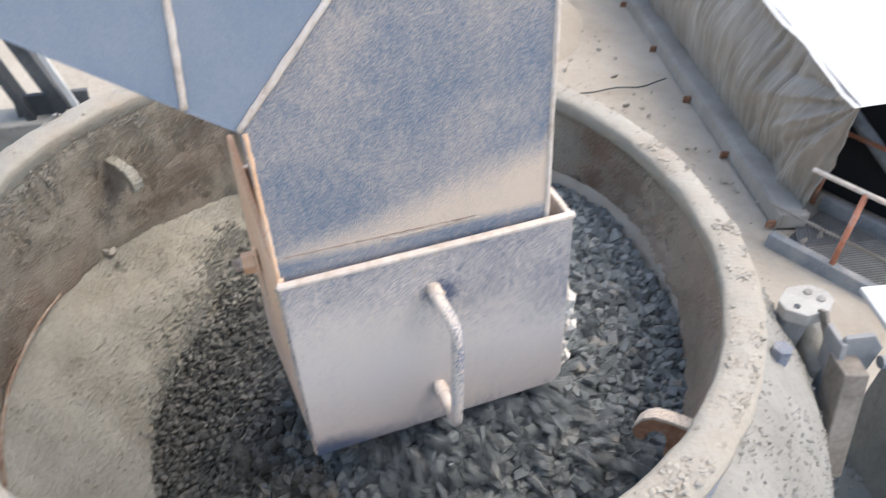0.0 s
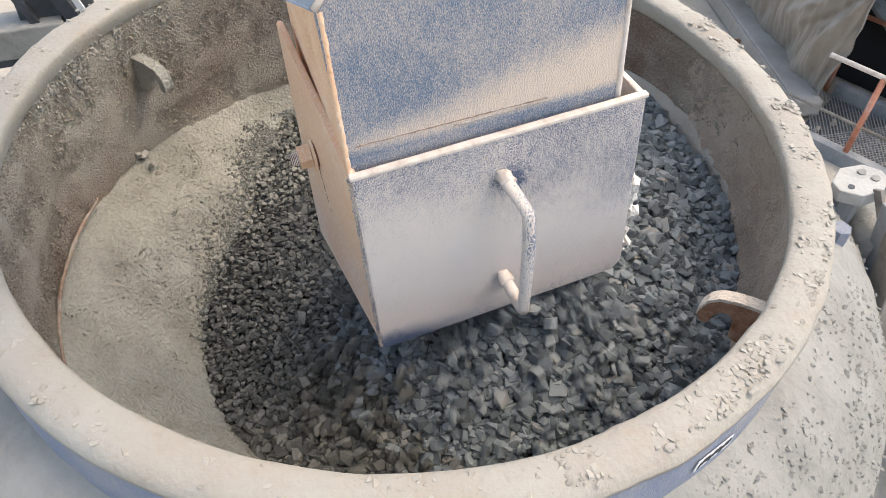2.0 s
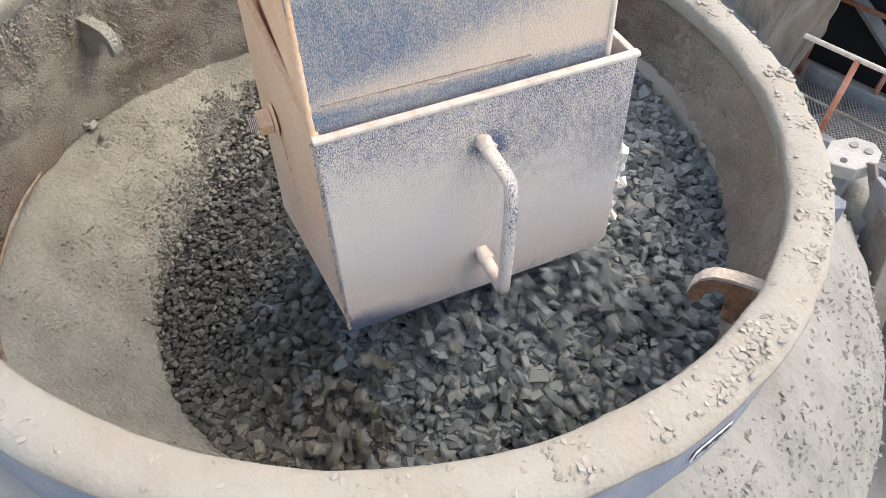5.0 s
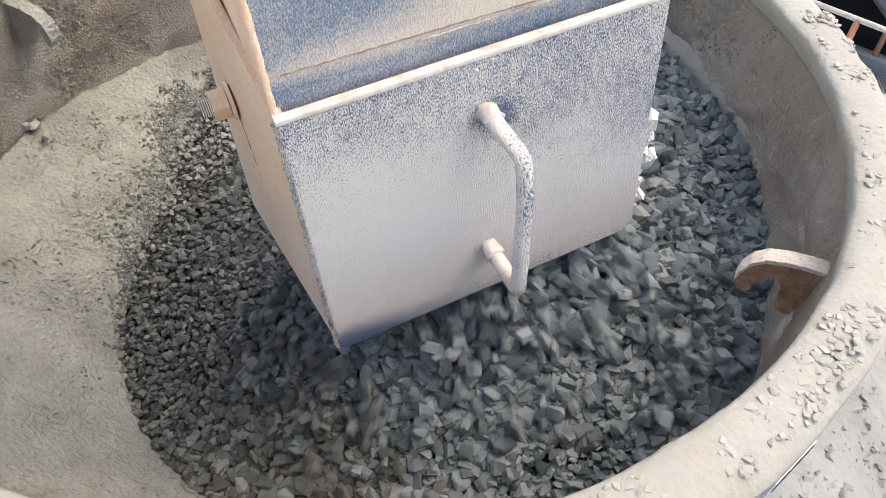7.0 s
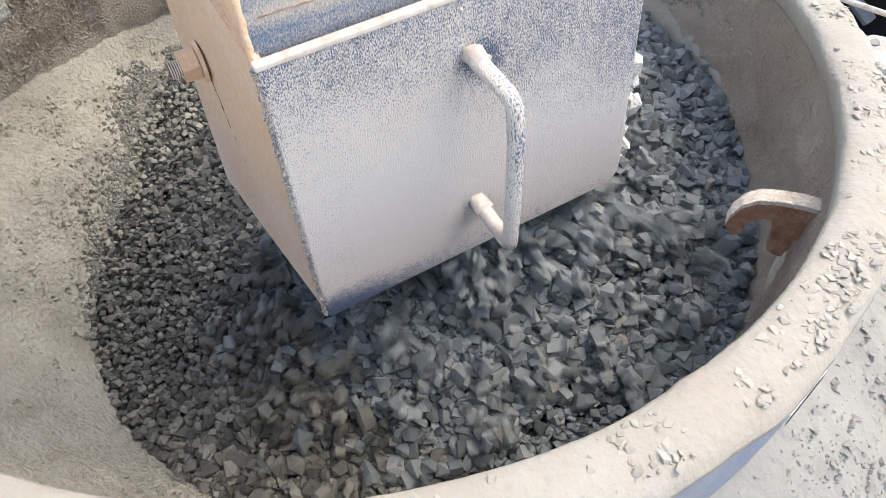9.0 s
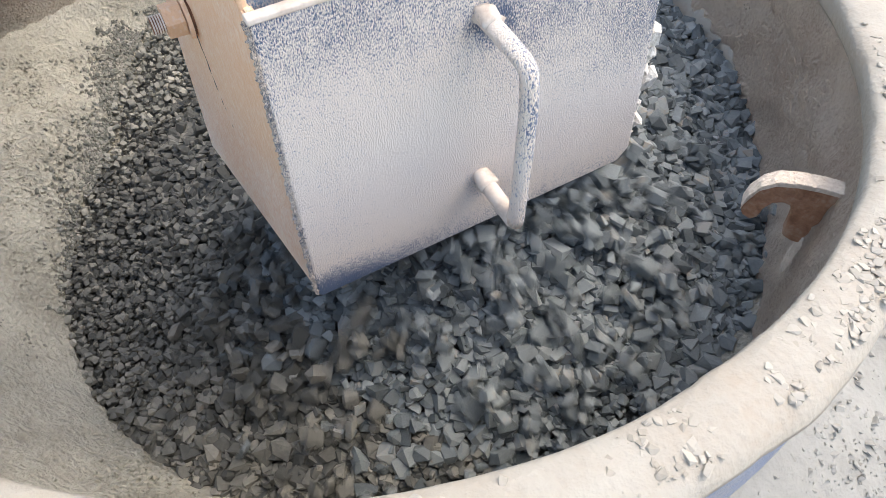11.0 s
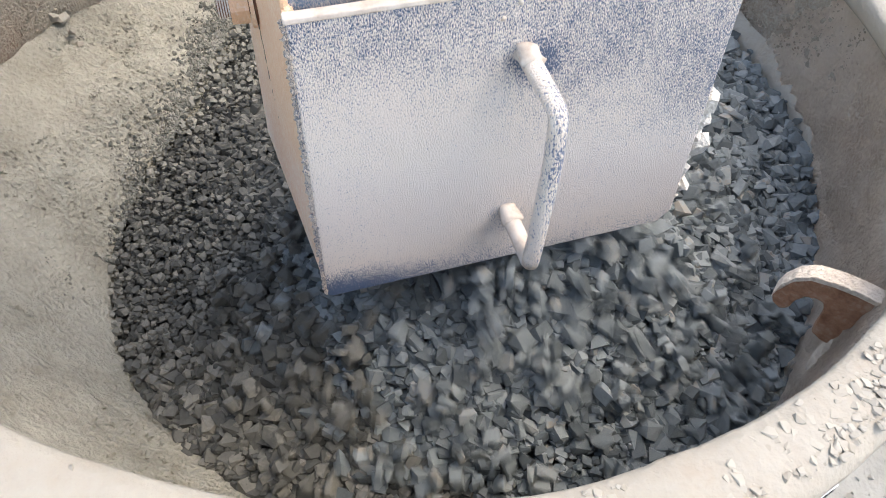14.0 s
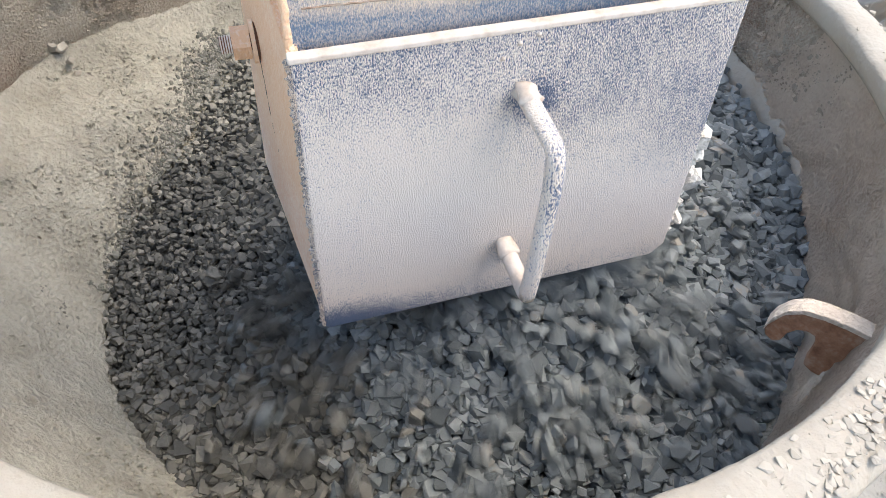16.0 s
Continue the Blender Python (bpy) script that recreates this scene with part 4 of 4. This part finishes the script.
def toward_liner(x, y):
    """0 in the bed, 1 at its far low edge, where it thins out into fine dusty grit."""
    a = math.degrees(math.atan2(y, x)) % 360
    return max(0.0, min(1.0, (math.hypot(x, y) - 0.30) / 0.10)) * max(0.0, min(1.0, (a - 85) / 20, (168 - a) / 18))


def bed_places():
    rng = random.Random(77)
    out = []
    for layer, (step, size, dz) in enumerate(((0.0135, 0.025, -0.008), (0.0125, 0.0225, 0.0), (0.018, 0.026, 0.004), (0.011, 0.012, 0.004))):
        n = int(1.2 / step)
        for i in range(n):
            for j in range(n):
                x, y = -0.6 + (i + rng.random()) * step, -0.6 + (j + rng.random()) * step
                if not inside(x, y):
                    continue
                c = coarse(x, y) * (1 - 0.70 * toward_liner(x, y))
                if layer == 3 and rng.random() > 1.35 - c:
                    continue
                if layer == 2 and rng.random() > c - 0.1:
                    continue
                s = size * (c if layer < 3 else 1) * rng.uniform(0.65, 1.35)
                z = bed_z(x, y) + dz * c + rng.uniform(-0.004, 0.004)
                out.append(((x, y, z), s, (rng.gauss(0, 0.42), rng.gauss(0, 0.42), rng.random() * 6.28)))
    # thin scatter climbing the liner on the far low side
    edge = {}
    for d in range(88, 172):
        r = 0.595
        while r > 0.40 and not inside(r * math.cos(radians(d)), r * math.sin(radians(d))):
            r -= 0.004
        edge[d] = r
    for i in range(8000):
        d = min(171, 90 + abs(rng.gauss(0, 36)))
        a = radians(d)
        r = edge[int(d)] - 0.006 + rng.expovariate(1 / 0.024) * max(0.3, 1 - (d - 90) / 95)
        x, y = r * math.cos(a), r * math.sin(a)
        if r > 0.565 or noise.noise(Vector((x * 14, y * 14, 0))) < -0.45 + 0.3 * rng.random():
            continue
        z = max(cone_z(r, y) + liner_cake(x, y) + lump(Vector((x, y, cone_z(r))), 9, 0.006), bed_z(x, y))
        out.append(((x, y, z + 0.002), 0.0025 + 0.008 * rng.random() ** 3, (rng.random() * 6, rng.random() * 6, rng.random() * 6)))
    # a patch of dark grit left on the liner
    for i in range(170):
        a, r = radians(rng.gauss(178, 3.2)), rng.gauss(0.465, 0.022)
        x, y = r * math.cos(a), r * math.sin(a)
        if 0.41 < r < 0.58:
            out.append(((x, y, cone_z(r, y) + 0.001), 0.002 + 0.005 * rng.random() ** 2, (rng.random() * 6, rng.random() * 6, rng.random() * 6)))
    return out


places = bed_places()
near = [p for p in places if p[1] > 0.024 and -0.15 < p[0][0] < 0.5 and p[0][1] < -0.2 and p[0][2] > bed_z(p[0][0], p[0][1]) + 0.002]
near = near[::max(1, len(near) // 240)][:240]
chosen = {id(p) for p in near}
# Dusty stones that also take the colour darkened for the chute's shade.
def filmed(p):
    return p[0][0] + 0.12 * noise.noise(Vector(p[0]) * 8) < -0.13 + 0.25 * max(0.0, p[0][1]) + 0.30 * max(0.0, -0.18 - p[0][1])


rest = [p for p in places if id(p) not in chosen]
def silted(p):
    """Stone at the far low edge, half buried in the liner's dust."""
    x, y = p[0][0], p[0][1]
    if toward_liner(x, y) > 0.72 + 0.45 * noise.noise(Vector(p[0]) * 24) + 0.2 * noise.noise(Vector(p[0]) * 160):
        return True
    return x < 0.05 and y > -0.08 and not inside(x, y, -0.020 - 0.035 * max(0.0, noise.noise(Vector(p[0]) * 12) + 0.3) - 0.012 * noise.noise(Vector(p[0]) * 160))


edge_stone = [p for p in rest if silted(p)]
rest = [p for p in rest if not silted(p)]
scatter("silted_stone", edge_stone, m_silt, bed, "fine stone half buried in pale dust", kind="stuff")
scatter("packed_stone", [p for p in rest if not filmed(p)], m_gravel, bed, "packed dark crushed stone", kind="stuff")
scatter("filmed_stone", [p for p in rest if filmed(p)], m_dusty_shaded, bed, "fine dusty crushed stone, coloured darker for the chute's shade", kind="stuff")
def stone_meshes(mat):
    out = []
    for vsr, fsr in ROCKS:
        me = bpy.data.meshes.new("stone")
        me.from_pydata(vsr.tolist(), [], fsr)
        me.update()
        me.materials.append(mat)
        out.append(me)
    return out


ROCK_MESHES, FILM_MESHES = stone_meshes(m_stone), stone_meshes(m_film_shaded)
for i, (p, s, e) in enumerate(near):
    ob = new("stone", ROCK_MESHES[i % 30])
    ob.parent = bed
    ob.matrix_basis = Matrix.LocRotScale(p, Euler(e), (s, s, s))

# ---- stones that run out from under the chute and settle ----


def running_stones():
    rng = random.Random(9)
    made = []
    for i in range(300):
        ob = new("running_stone", (FILM_MESHES if i < 70 else ROCK_MESHES)[(i * 7) % 30])
        s = rng.uniform(0.019, 0.034)
        ob.scale = (s, s, s)
        tagged(ob, "dark grey crushed stone rolling out from under the chute", "stone", "running stones")
        made.append((ob, s, i < 70))
    return made


def stone_rows(rng, s, roll, dusty_side):
    """Rounds of one stone: out from under the box, down the heap, to rest, drawn down into the bed and back beneath it."""
    rows, t = [], -rng.uniform(0, 2.0)
    spin = Euler((rng.random() * 6, rng.random() * 6, rng.random() * 6)).to_quaternion()
    axis = Vector((rng.gauss(0, 1), rng.gauss(0, 1), rng.gauss(0, 0.6))).normalized()

    def add(dt, x, y, dz, deg):
        nonlocal t, spin
        t += dt
        spin = Matrix.Rotation(radians(deg * roll), 3, axis).to_quaternion() @ spin
        rows.append((t, Matrix.Translation((x, y, bed_z(x, y) + dz)) @ spin.to_matrix().to_4x4()))
    while t < 17.5:
        side = rng.random() if not dusty_side else rng.choice((0.0, 0.95, 0.95))
        if side < 0.74:
            x0, y0 = (rng.uniform(-0.13, -0.06) if dusty_side else 0.29 - 0.30 * rng.random() ** 1.2), -0.25
            dx, dy = rng.gauss(0.02, 0.06) + (x0 - 0.08) * 0.5, -rng.uniform(0.05, 0.23)
        elif side < 0.94:
            x0, y0 = 0.27, rng.uniform(-0.25, -0.02)
            dx, dy = rng.uniform(0.03, 0.17), rng.gauss(-0.02, 0.04)
        else:
            x0, y0 = -0.12, rng.uniform(-0.25, -0.05)
            dx, dy = -rng.uniform(0.03, 0.12), rng.gauss(-0.02, 0.04)
        ux, uy = (0.08 - x0) * 0.35, 0.07
        pace = rng.uniform(1.0, 1.5)
        hop = rng.uniform(0.0, 0.022)
        up = s * 0.22 + 0.011
        add(0.07, x0 + ux, y0 + uy, -0.03, 20)
        add(0.07 * pace, x0, y0, up, 60)
        add(0.065 * pace, x0 + dx * 0.34, y0 + dy * 0.34, up + hop, 75)
        add(0.065 * pace, x0 + dx * 0.64, y0 + dy * 0.64, up, 75)
        add(0.075 * pace, x0 + dx * 0.92, y0 + dy * 0.92, up + hop * 0.25, 60)
        add(0.085 * pace, x0 + dx * 1.12, y0 + dy * 1.12, up - 0.002, 40)
        add(0.1 * rng.uniform(0.3, 1.2), x0 + dx * 1.2, y0 + dy * 1.2, up - 0.006, 8)
        add(0.09, x0 + dx * 1.24, y0 + dy * 1.24, -0.05, 10)
        add(0.09, x0 + ux * 0.5, y0 + uy, -0.09, 10)
    return rows


def sliding_patches():
    """Loose rafts of a few stones each, between the single ones."""
    rng = random.Random(19)
    made = []
    for i in range(150):
        lying = []
        for k in range(8):
            a, r = rng.random() * 6.28, 0.034 * math.sqrt(rng.random())
            lying.append(((r * math.cos(a), r * math.sin(a), rng.uniform(-0.004, 0.006)), rng.uniform(0.014, 0.028), (rng.random() * 6, rng.random() * 6, rng.random() * 6)))
        ob = scatter("sliding_stones", lying, m_dusty_shaded if i < 40 else m_gravel, None, "loose patch of dark crushed stone sliding down the heap", "crushed stone")
        made.append((ob, 0.018, i < 40))
    return made


def keep_time(ob, rows):
    between = [(q, m) for q, m in rows if 0.0 < q < 16.0]
    before = [m for q, m in rows if q <= 0.0]
    after = [m for q, m in rows if q >= 16.0]
    walk(ob, [(0.0, before[-1] if before else between[0][1])] + between + [(16.0, after[0])])


def motions():
    rng = random.Random(31)
    for ob, s, dusty_side in running_stones():
        keep_time(ob, stone_rows(rng, s, 1.0, dusty_side))
    for ob, s, dusty_side in sliding_patches():
        keep_time(ob, stone_rows(rng, s, 0.16, dusty_side))


motions()
